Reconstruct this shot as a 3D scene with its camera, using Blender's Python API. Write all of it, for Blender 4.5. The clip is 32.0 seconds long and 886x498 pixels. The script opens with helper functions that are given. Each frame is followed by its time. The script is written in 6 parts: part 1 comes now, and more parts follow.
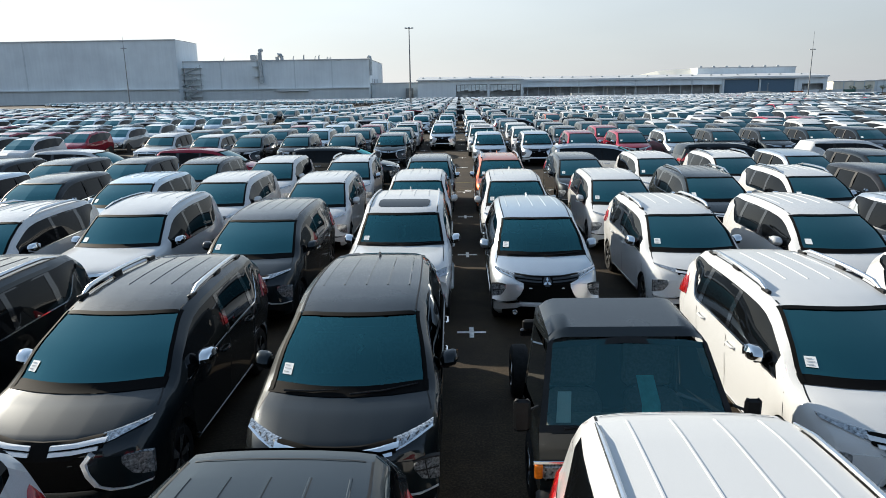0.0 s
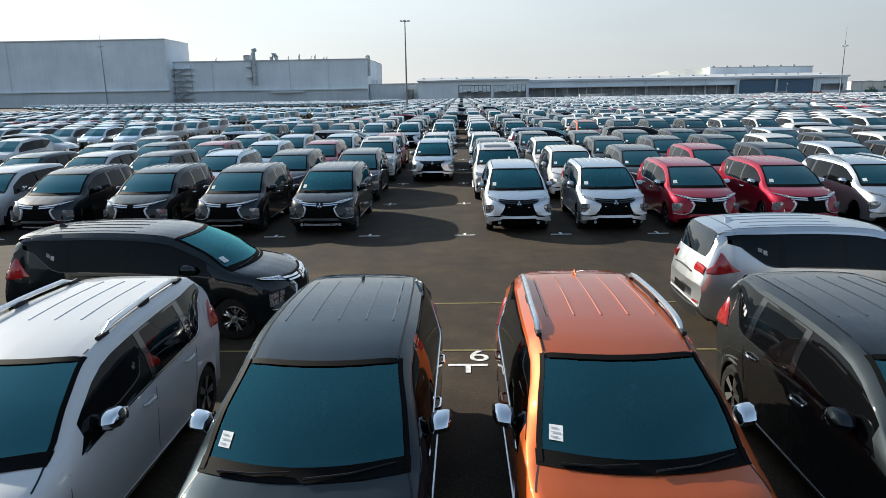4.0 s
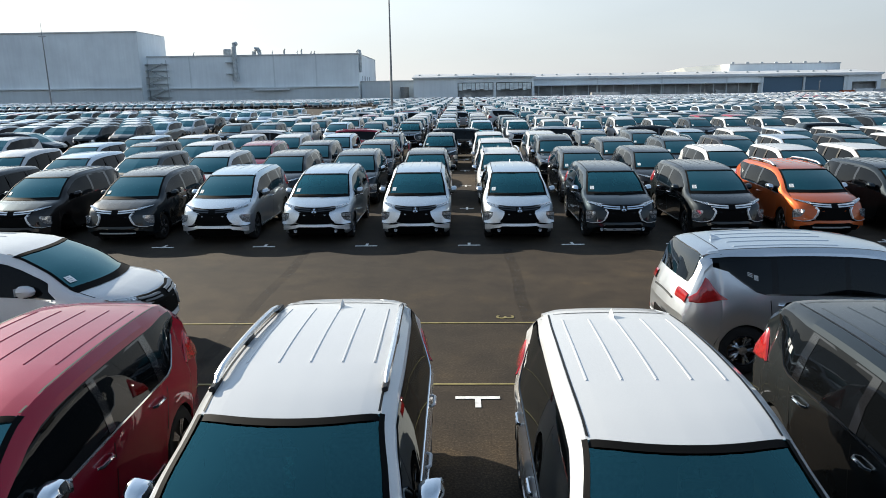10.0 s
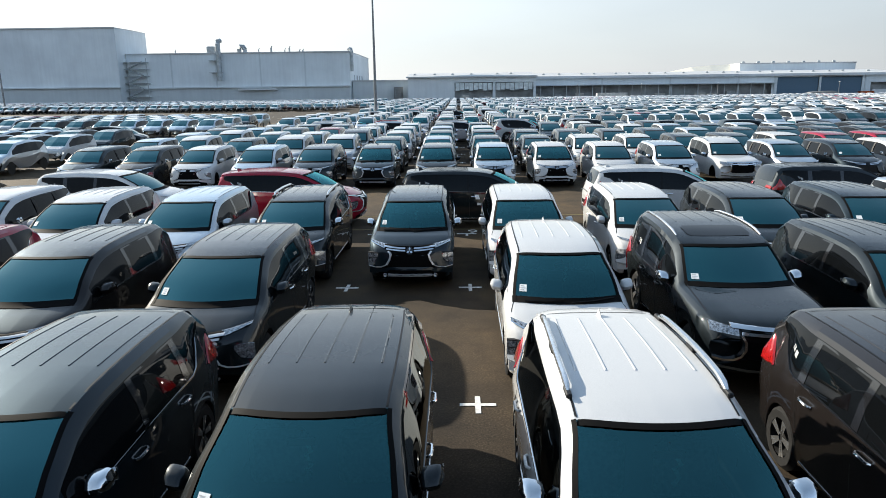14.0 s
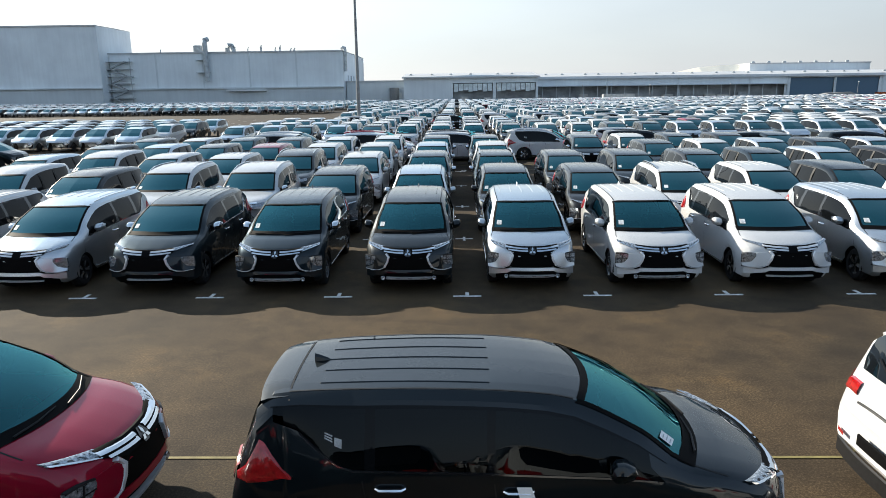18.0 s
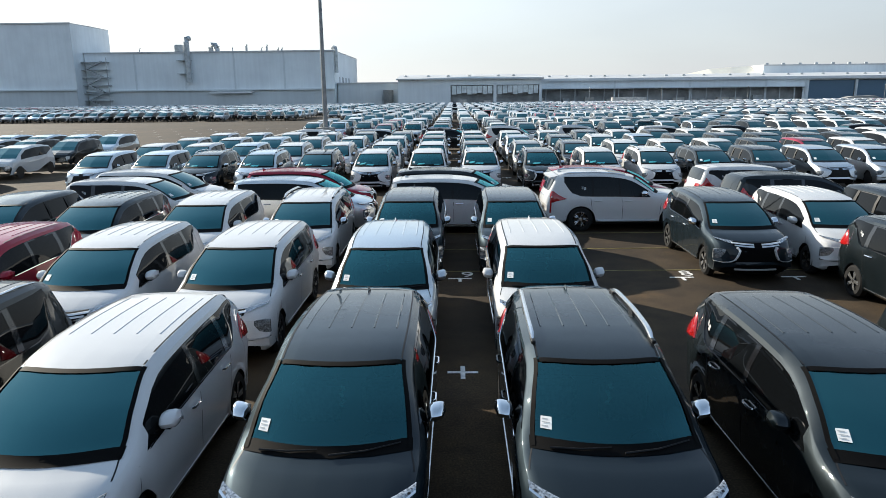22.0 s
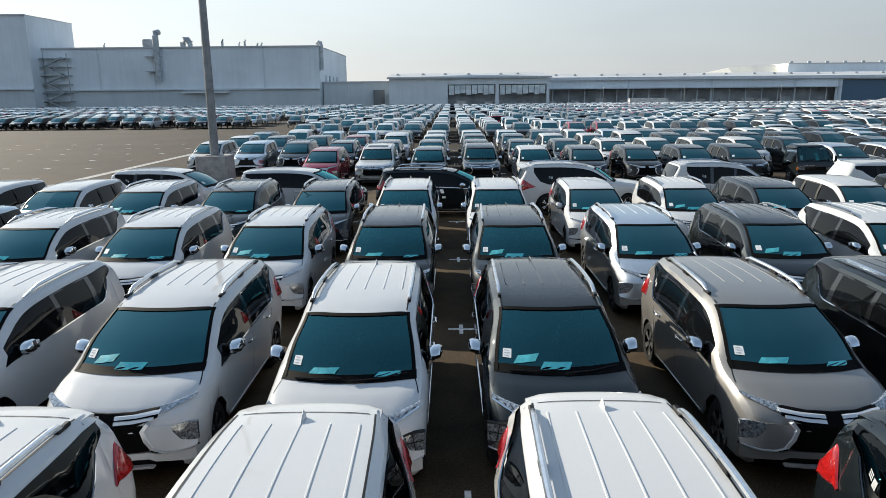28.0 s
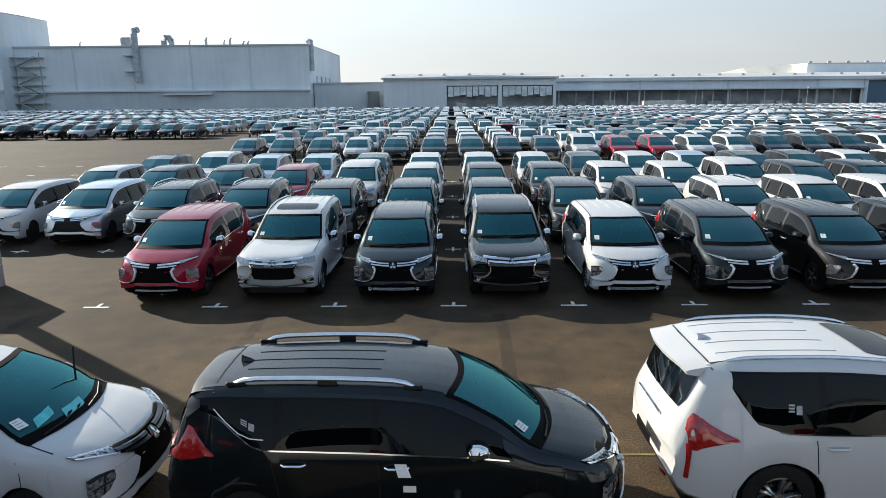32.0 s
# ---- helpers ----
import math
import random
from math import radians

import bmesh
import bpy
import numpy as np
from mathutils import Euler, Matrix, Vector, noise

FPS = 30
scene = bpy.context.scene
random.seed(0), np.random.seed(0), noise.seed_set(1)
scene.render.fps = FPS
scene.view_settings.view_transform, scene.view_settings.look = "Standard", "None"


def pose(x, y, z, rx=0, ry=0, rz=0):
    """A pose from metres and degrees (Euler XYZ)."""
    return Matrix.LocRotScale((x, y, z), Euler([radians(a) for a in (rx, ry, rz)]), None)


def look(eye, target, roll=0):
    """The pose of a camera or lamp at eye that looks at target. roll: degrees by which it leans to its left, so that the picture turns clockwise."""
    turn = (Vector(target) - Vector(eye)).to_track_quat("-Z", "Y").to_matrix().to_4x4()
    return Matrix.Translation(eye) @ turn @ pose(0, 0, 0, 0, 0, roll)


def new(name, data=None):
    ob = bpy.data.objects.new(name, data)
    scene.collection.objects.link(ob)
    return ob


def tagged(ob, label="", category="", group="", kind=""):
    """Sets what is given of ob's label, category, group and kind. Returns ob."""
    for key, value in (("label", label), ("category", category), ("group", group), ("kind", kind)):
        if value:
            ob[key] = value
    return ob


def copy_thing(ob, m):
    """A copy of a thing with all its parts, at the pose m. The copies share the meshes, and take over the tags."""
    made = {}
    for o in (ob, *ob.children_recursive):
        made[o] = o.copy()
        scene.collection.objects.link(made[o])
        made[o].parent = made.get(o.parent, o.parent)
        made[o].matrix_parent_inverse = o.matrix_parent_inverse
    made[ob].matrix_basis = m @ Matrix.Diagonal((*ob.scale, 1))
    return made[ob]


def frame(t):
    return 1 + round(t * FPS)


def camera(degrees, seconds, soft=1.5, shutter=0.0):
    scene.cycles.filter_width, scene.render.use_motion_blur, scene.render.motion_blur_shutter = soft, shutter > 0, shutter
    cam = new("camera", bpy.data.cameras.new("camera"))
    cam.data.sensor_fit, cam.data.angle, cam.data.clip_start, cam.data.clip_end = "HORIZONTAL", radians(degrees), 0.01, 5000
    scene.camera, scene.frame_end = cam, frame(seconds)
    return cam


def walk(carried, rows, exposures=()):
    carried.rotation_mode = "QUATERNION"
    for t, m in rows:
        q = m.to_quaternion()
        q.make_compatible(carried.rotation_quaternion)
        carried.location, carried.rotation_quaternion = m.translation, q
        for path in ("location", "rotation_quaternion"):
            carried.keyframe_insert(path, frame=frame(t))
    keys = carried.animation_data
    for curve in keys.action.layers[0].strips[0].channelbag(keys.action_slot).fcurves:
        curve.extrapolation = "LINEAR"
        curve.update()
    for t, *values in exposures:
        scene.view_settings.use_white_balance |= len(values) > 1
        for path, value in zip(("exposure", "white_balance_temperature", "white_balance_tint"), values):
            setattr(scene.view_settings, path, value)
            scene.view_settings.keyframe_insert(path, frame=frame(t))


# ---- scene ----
cam = camera(66.2, 32.0, 0.5)

PATH = [
    (0, (-0.175, 2.006, 3.734), (-0.225, 3.955, 3.286), -0.8),
    (0.5, (-0.156, 3.83, 3.689), (-0.208, 5.778, 3.24), -0.8),
    (1, (-0.151, 5.781, 3.681), (-0.203, 7.729, 3.232), -0.9),
    (1.5, (-0.117, 7.836, 3.681), (-0.17, 9.784, 3.233), -0.9),
    (2, (-0.101, 10.0, 3.682), (-0.155, 11.949, 3.235), -0.8),
    (2.5, (-0.078, 12.246, 3.676), (-0.133, 14.195, 3.229), -0.8),
    (3, (-0.053, 14.554, 3.648), (-0.11, 16.503, 3.202), -0.8),
    (3.5, (-0.05, 16.919, 3.62), (-0.107, 18.868, 3.175), -0.8),
    (4, (-0.06, 19.354, 3.593), (-0.118, 21.304, 3.149), -0.9),
    (4.5, (-0.075, 21.871, 3.572), (-0.135, 23.82, 3.127), -0.8),
    (6.5, (-0.045, 32.231, 3.378), (-0.104, 34.18, 2.931), -0.9),
    (7, (-0.045, 34.85, 3.362), (-0.103, 36.798, 2.914), -0.8),
    (7.5, (-0.044, 37.515, 3.439), (-0.102, 39.463, 2.991), -0.8),
    (8, (-0.089, 40.211, 3.592), (-0.146, 42.16, 3.143), -0.8),
    (8.5, (-0.124, 42.88, 3.679), (-0.181, 44.829, 3.231), -0.8),
    (9, (-0.146, 45.417, 3.692), (-0.203, 47.366, 3.245), -0.8),
    (9.5, (-0.16, 47.834, 3.643), (-0.215, 49.782, 3.195), -0.8),
    (10, (-0.181, 50.229, 3.614), (-0.236, 52.177, 3.165), -0.8),
    (10.5, (-0.204, 52.628, 3.602), (-0.259, 54.576, 3.152), -0.7),
    (11, (-0.215, 55.026, 3.59), (-0.269, 56.974, 3.14), -0.8),
    (11.5, (-0.201, 57.424, 3.569), (-0.253, 59.371, 3.117), -0.7),
    (12, (-0.206, 59.847, 3.578), (-0.258, 61.795, 3.127), -0.7),
    (12.5, (-0.194, 62.288, 3.637), (-0.245, 64.235, 3.186), -0.7),
    (13, (-0.2, 64.667, 3.713), (-0.25, 66.615, 3.261), -0.7),
    (13.5, (-0.207, 66.915, 3.786), (-0.255, 68.863, 3.335), -0.7),
    (14, (-0.23, 69.012, 3.863), (-0.276, 70.96, 3.413), -0.7),
    (14.5, (-0.234, 70.941, 3.952), (-0.28, 72.89, 3.505), -0.6),
    (16.5, (-0.195, 77.806, 3.786), (-0.239, 79.756, 3.34), -0.7),
    (17, (-0.21, 79.662, 3.797), (-0.253, 81.611, 3.35), -0.7),
    (17.5, (-0.221, 81.672, 3.815), (-0.264, 83.62, 3.368), -0.7),
    (18, (-0.186, 83.828, 3.825), (-0.228, 85.777, 3.378), -0.7),
    (18.5, (-0.172, 86.147, 3.841), (-0.213, 88.096, 3.394), -0.6),
    (19, (-0.159, 88.524, 3.849), (-0.199, 90.473, 3.403), -0.7),
    (19.5, (-0.155, 90.89, 3.875), (-0.195, 92.839, 3.43), -0.7),
    (20, (-0.149, 93.255, 3.901), (-0.189, 95.204, 3.456), -0.7),
    (20.5, (-0.148, 95.627, 3.927), (-0.185, 97.577, 3.483), -0.6),
    (21, (-0.129, 98.019, 3.963), (-0.166, 99.969, 3.52), -0.6),
    (21.5, (-0.141, 100.448, 4.024), (-0.177, 102.398, 3.582), -0.6),
    (22, (-0.103, 102.86, 4.062), (-0.139, 104.81, 3.621), -0.6),
    (22.5, (-0.093, 105.258, 4.041), (-0.127, 107.209, 3.601), -0.6),
    (23, (-0.078, 107.59, 4.03), (-0.112, 109.541, 3.591), -0.6),
    (23.5, (-0.091, 109.911, 4.02), (-0.123, 111.862, 3.581), -0.5),
    (24, (-0.099, 112.345, 3.989), (-0.132, 114.296, 3.552), -0.6),
    (24.5, (-0.149, 114.765, 4.015), (-0.182, 116.717, 3.577), -0.6),
    (25, (-0.158, 117.001, 4.119), (-0.189, 118.953, 3.682), -0.6),
    (25.5, (-0.155, 119.312, 4.208), (-0.185, 121.263, 3.77), -0.5),
    (27.5, (-0.128, 128.298, 4.1), (-0.157, 130.248, 3.66), -0.5),
    (28, (-0.147, 130.687, 4.087), (-0.175, 132.637, 3.647), -0.5),
    (28.5, (-0.122, 133.093, 4.088), (-0.15, 135.044, 3.648), -0.5),
    (29, (-0.109, 135.523, 4.103), (-0.136, 137.474, 3.664), -0.4),
    (29.5, (-0.093, 137.867, 4.131), (-0.12, 139.818, 3.692), -0.4),
    (30, (-0.076, 140.086, 4.194), (-0.103, 142.037, 3.755), -0.5),
    (30.5, (-0.062, 142.084, 4.217), (-0.089, 144.036, 3.779), -0.5),
    (31, (-0.043, 144.067, 4.232), (-0.071, 146.018, 3.795), -0.5),
    (31.5, (-0.026, 146.025, 4.245), (-0.053, 147.977, 3.809), -0.5),
    (32, (-0.025, 147.981, 4.251), (-0.052, 149.932, 3.815), -0.5),
]
walk(cam, [(t, look(eye, target, roll)) for t, eye, target, roll in PATH],
     [(0.0, 1.16, 6200, 9), (3.0, 1.02, 6200, 9), (4.0, 1.12, 6200, 9), (7.0, 1.25, 6200, 9), (9.0, 1.18, 6200, 9), (12.0, 1.36, 6200, 9), (14.0, 1.34, 6200, 9), (22.0, 1.32, 6200, 9), (24.0, 1.08, 6200, 9), (25.5, 1.24, 6200, 9), (28.0, 1.04, 6200, 9), (30.0, 1.20, 6200, 9), (32.0, 1.23, 6200, 9)])

# ---- world, sun, exposure ----
SUN_EL, SUN_X, SUN_Y = radians(23.2), -0.78, 0.625
world = bpy.data.worlds.new("sky")
scene.world = world
world.use_nodes = True
wn = world.node_tree.nodes
sky = wn.new("ShaderNodeTexSky")
sky.sky_type = 'NISHITA'
sky.sun_disc = False
sky.sun_elevation = SUN_EL
sky.sun_rotation = math.atan2(SUN_X, SUN_Y)
sky.air_density, sky.dust_density, sky.ozone_density = 1.3, 0.25, 3.0
wn["Background"].inputs["Strength"].default_value = 0.066
wl = world.node_tree.links


def sky_math(kind, a, b):
    n = wn.new("ShaderNodeMath")
    n.operation = kind
    for sock, v in zip(n.inputs, (a, b)):
        if isinstance(v, (int, float)):
            sock.default_value = v
        else:
            wl.new(v, sock)
    return n


def sky_ramp(src, stops):
    r = wn.new("ShaderNodeValToRGB")
    e = r.color_ramp.elements
    while len(e) < len(stops):
        e.new(0.5)
    for el, (p, c) in zip(e, stops):
        el.position, el.color = p, (*c, 1)
    wl.new(src, r.inputs[0])
    return r.outputs[0]


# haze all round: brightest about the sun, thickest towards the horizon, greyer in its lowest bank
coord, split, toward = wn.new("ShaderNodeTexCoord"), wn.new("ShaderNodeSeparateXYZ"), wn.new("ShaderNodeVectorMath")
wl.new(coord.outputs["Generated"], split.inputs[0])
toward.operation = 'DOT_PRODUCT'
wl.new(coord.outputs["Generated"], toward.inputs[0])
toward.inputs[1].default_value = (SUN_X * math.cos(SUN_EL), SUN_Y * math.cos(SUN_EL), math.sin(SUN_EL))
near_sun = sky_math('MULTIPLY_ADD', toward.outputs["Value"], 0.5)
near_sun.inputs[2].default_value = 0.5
# stops below 0.5: unseen sky opposite the sun, raised as fill for shaded faces
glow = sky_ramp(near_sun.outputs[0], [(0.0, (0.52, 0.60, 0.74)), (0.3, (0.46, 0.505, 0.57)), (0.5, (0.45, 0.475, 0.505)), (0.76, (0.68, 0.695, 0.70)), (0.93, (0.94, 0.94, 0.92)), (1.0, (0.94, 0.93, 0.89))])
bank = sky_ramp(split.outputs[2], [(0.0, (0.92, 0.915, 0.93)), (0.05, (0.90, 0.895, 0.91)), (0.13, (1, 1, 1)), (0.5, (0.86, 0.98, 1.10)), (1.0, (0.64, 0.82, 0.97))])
wisps = wn.new("ShaderNodeTexNoise")
wisps.inputs["Scale"].default_value, wisps.inputs["Detail"].default_value = 3.0, 5.0
stretch = wn.new("ShaderNodeMapping")
stretch.inputs["Scale"].default_value = (1, 1, 4.0)
wl.new(coord.outputs["Generated"], stretch.inputs[0])
wl.new(stretch.outputs[0], wisps.inputs["Vector"])
streaks = sky_ramp(wisps.outputs[0], [(0.3, (0.955, 0.955, 0.965)), (0.7, (1.04, 1.04, 1.035))])
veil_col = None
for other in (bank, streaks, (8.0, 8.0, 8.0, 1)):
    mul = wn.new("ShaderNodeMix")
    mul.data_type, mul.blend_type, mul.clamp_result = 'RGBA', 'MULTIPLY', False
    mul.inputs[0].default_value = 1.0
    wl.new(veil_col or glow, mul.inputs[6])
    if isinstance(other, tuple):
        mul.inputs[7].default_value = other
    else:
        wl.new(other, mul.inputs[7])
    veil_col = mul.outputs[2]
thin = sky_math('SUBTRACT', 1.0, split.outputs[2])
thin.use_clamp = True
amount = sky_math('MULTIPLY_ADD', sky_math('POWER', thin.outputs[0], 1.6).outputs[0], 0.54)
amount.inputs[2].default_value = 0.34
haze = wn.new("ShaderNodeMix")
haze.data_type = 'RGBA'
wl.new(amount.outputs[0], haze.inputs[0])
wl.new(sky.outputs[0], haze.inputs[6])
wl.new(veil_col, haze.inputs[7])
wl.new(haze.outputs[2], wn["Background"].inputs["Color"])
sun = new("sun", bpy.data.lights.new("sun", 'SUN'))
sun.data.energy, sun.data.angle, sun.data.color = 3.7, radians(0.6), (1.0, 0.89, 0.72)
sun_dir = Vector((SUN_X * math.cos(SUN_EL), SUN_Y * math.cos(SUN_EL), math.sin(SUN_EL)))
sun.matrix_world = look(sun_dir * 100, (0, 0, 0))


# ---- materials ----
def nodes_of(name):
    m = bpy.data.materials.new(name)
    m.use_nodes = True
    nt = m.node_tree
    return m, nt, nt.nodes["Principled BSDF"]


def noise_node(nt, scale, detail=4.0, coords="Object", rough=0.55):
    tc = nt.nodes.new("ShaderNodeTexCoord")
    n = nt.nodes.new("ShaderNodeTexNoise")
    n.inputs["Scale"].default_value, n.inputs["Detail"].default_value, n.inputs["Roughness"].default_value = scale, detail, rough
    nt.links.new(tc.outputs[coords], n.inputs["Vector"])
    return n


def ramp(nt, src, stops):
    r = nt.nodes.new("ShaderNodeValToRGB")
    e = r.color_ramp.elements
    while len(e) < len(stops):
        e.new(0.5)
    for el, (p, c) in zip(e, stops):
        el.position, el.color = p, (*c, 1) if len(c) == 3 else c
    nt.links.new(src, r.inputs[0])
    return r


def mix_col(nt, fac, a, b, kind='MIX'):
    m = nt.nodes.new("ShaderNodeMix")
    m.data_type, m.blend_type = 'RGBA', kind
    for sock, v in ((m.inputs[0], fac), (m.inputs[6], a), (m.inputs[7], b)):
        if isinstance(v, (int, float)):
            sock.default_value = v
        elif isinstance(v, tuple):
            sock.default_value = (*v, 1)
        else:
            nt.links.new(v, sock)
    return m.outputs[2]


def bump(nt, bsdf, height, strength, dist):
    b = nt.nodes.new("ShaderNodeBump")
    b.inputs["Strength"].default_value, b.inputs["Distance"].default_value = strength, dist
    nt.links.new(height, b.inputs["Height"])
    nt.links.new(b.outputs[0], bsdf.inputs["Normal"])


def plain(name, col, rough=0.5, metal=0.0, vary=0.15, scale=6.0, coat=0.0, spec=0.5):
    m, nt, b = nodes_of(name)
    n = noise_node(nt, scale)
    dark = tuple(c * (1 - vary) for c in col)
    lite = tuple(min(1, c * (1 + vary)) for c in col)
    r = ramp(nt, n.outputs[0], [(0.3, dark), (0.7, lite)])
    nt.links.new(r.outputs[0], b.inputs["Base Color"])
    b.inputs["Roughness"].default_value, b.inputs["Metallic"].default_value = rough, metal
    b.inputs["Coat Weight"].default_value = coat
    b.inputs["Coat Roughness"].default_value = 0.04
    b.inputs["Specular IOR Level"].default_value = spec
    return m


def paint(name, col, metal, rough, spec=0.03, coat=1.45):
    """Car paint: pigment with flakes, a thin dust film and a clear coat."""
    m, nt, b = nodes_of(name)
    flake = noise_node(nt, 900.0, 1.0)
    fl = ramp(nt, flake.outputs[0], [(0.35, tuple(c * 0.86 for c in col)), (0.65, tuple(min(1, c * 1.12) for c in col))])
    dust = noise_node(nt, 2.3, 6.0)
    df = ramp(nt, dust.outputs[0], [(0.45, (0, 0, 0)), (0.8, (0.004, 0.004, 0.004))])
    col_out = mix_col(nt, df.outputs[0], fl.outputs[0], (0.33, 0.29, 0.24))
    nt.links.new(col_out, b.inputs["Base Color"])
    rr = ramp(nt, dust.outputs[0], [(0.3, (rough, rough, rough)), (0.8, (rough + 0.12,) * 3)])
    nt.links.new(rr.outputs[0], b.inputs["Roughness"])
    b.inputs["Metallic"].default_value = metal
    b.inputs["Specular IOR Level"].default_value = spec
    b.inputs["Coat Weight"].default_value, b.inputs["Coat Roughness"].default_value, b.inputs["Coat IOR"].default_value = 1.0, 0.03, coat
    b.inputs["Specular Tint"].default_value = (0.62, 0.84, 1.0, 1)
    return m


def glass_pane(name, tint, reflect, ior):
    """Tinted car glass: a gloss that grows towards grazing over a dark tint."""
    m, nt, b = nodes_of(name)
    nt.nodes.remove(b)
    tr, gl = nt.nodes.new("ShaderNodeBsdfTransparent"), nt.nodes.new("ShaderNodeBsdfGlossy")
    fr, mx = nt.nodes.new("ShaderNodeFresnel"), nt.nodes.new("ShaderNodeMixShader")
    tr.inputs[0].default_value = (*tint, 1)
    gl.inputs["Color"].default_value = (*reflect, 1)
    gl.inputs["Roughness"].default_value = 0.015
    fr.inputs["IOR"].default_value = ior
    nt.links.new(fr.outputs[0], mx.inputs[0])
    nt.links.new(tr.outputs[0], mx.inputs[1])
    nt.links.new(gl.outputs[0], mx.inputs[2])
    nt.links.new(mx.outputs[0], nt.nodes["Material Output"].inputs[0])
    return m


def dark_glass(name, col, ior, tint):
    m, nt, b = nodes_of(name)
    b.inputs["Base Color"].default_value = (*col, 1)
    b.inputs["Roughness"].default_value = 0.03
    b.inputs["IOR"].default_value = ior
    b.inputs["Specular Tint"].default_value = (*tint, 1)
    return m


M = {}
M["W"] = paint("paint_white", (0.56, 0.565, 0.565), 0.0, 0.35)
M["S"] = paint("paint_silver", (0.58, 0.60, 0.62), 0.85, 0.30)
M["B"] = paint("paint_black", (0.0028, 0.0050, 0.0062), 0.0, 0.42, 0.11, 1.44)
M["G"] = paint("paint_graphite", (0.007, 0.0122, 0.0165), 0.30, 0.42, 0.08, 1.40)
M["N"] = paint("paint_bronze", (0.013, 0.010, 0.009), 0.25, 0.42, 0.08, 1.40)
M["R"] = paint("paint_red", (0.27, 0.005, 0.022), 0.25, 0.34)
M["O"] = paint("paint_orange", (0.42, 0.085, 0.018), 0.35, 0.34)
M["screen"] = glass_pane("windscreen_glass", (0.24, 0.44, 0.43), (0.30, 0.92, 1.0), 2.12)
M["clear"] = glass_pane("clear_screen_glass", (0.62, 0.72, 0.70), (0.38, 0.88, 0.92), 1.9)
M["window"] = glass_pane("privacy_glass", (0.012, 0.014, 0.014), (0.9, 0.97, 1.0), 1.32)
M["farglass"] = dark_glass("tinted_glass", (0.003, 0.016, 0.018), 2.3, (0.30, 0.92, 1.0))
M["sideglass"] = dark_glass("dark_side_glass", (0.003, 0.0035, 0.004), 1.27, (1, 1, 1))
M["black"] = plain("black_plastic", (0.009, 0.009, 0.0095), 0.5, vary=0.3, scale=20, spec=0.25)
M["mesh"] = plain("grille_mesh", (0.002, 0.002, 0.0022), 0.7, vary=0.4, scale=60, spec=0.08)
# pale, barely metallic: the sky's reflection in this trim is put into the colour
M["bright"] = plain("bright_trim", (0.72, 0.73, 0.74), 0.22, 0.35, vary=0.06, scale=14)
M["gloss"] = plain("gloss_black", (0.008, 0.008, 0.009), 0.12, vary=0.2, coat=0.6)
M["chrome"] = plain("chrome", (0.80, 0.81, 0.82), 0.09, 1.0, vary=0.03, scale=12)
M["satin"] = plain("satin_metal", (0.74, 0.75, 0.76), 0.24, 1.0, vary=0.08, scale=15)
# dark-to-bright mottle paints the sparkle of the reflectors into the lens colour
M["lamp"] = plain("lamp_lens", (0.34, 0.36, 0.38), 0.08, 0.6, vary=0.92, scale=38, coat=1.0)
M["rearglass"] = dark_glass("rear_glass", (0.004, 0.005, 0.006), 1.75, (0.92, 0.98, 1.0))
M["tail"] = plain("tail_lamp_red", (0.34, 0.010, 0.010), 0.12, vary=0.35, scale=25, coat=1.0)
M["amber"] = plain("amber_lens", (0.65, 0.16, 0.01), 0.15, vary=0.3, scale=30, coat=1.0)
M["tyre"] = plain("tyre_rubber", (0.013, 0.013, 0.013), 0.8, vary=0.35, scale=25, spec=0.2)
M["rim"] = plain("alloy_rim", (0.55, 0.56, 0.57), 0.25, 0.9, vary=0.15, scale=15)
M["seat"] = plain("seat_fabric", (0.13, 0.125, 0.12), 0.9, vary=0.25, scale=40)
M["decal"] = plain("grey_decal", (0.36, 0.37, 0.37), 0.6, vary=0.3, scale=60)
M["paper"] = plain("paper_sheet", (0.82, 0.82, 0.80), 0.7, vary=0.04, scale=30)
M["ink"] = plain("printed_bars", (0.42, 0.44, 0.45), 0.7, vary=0.2, scale=60)
M["wrap"] = plain("pale_wrapper", (0.62, 0.66, 0.60), 0.3, vary=0.4, scale=60)
M["teal"] = plain("teal_film", (0.12, 0.58, 0.60), 0.45, vary=0.2, scale=14)
M["line"] = plain("white_road_paint", (0.70, 0.69, 0.66), 0.7, vary=0.35, scale=9)
M["yellow"] = plain("yellow_road_paint", (0.22, 0.18, 0.06), 0.7, vary=0.35, scale=7)


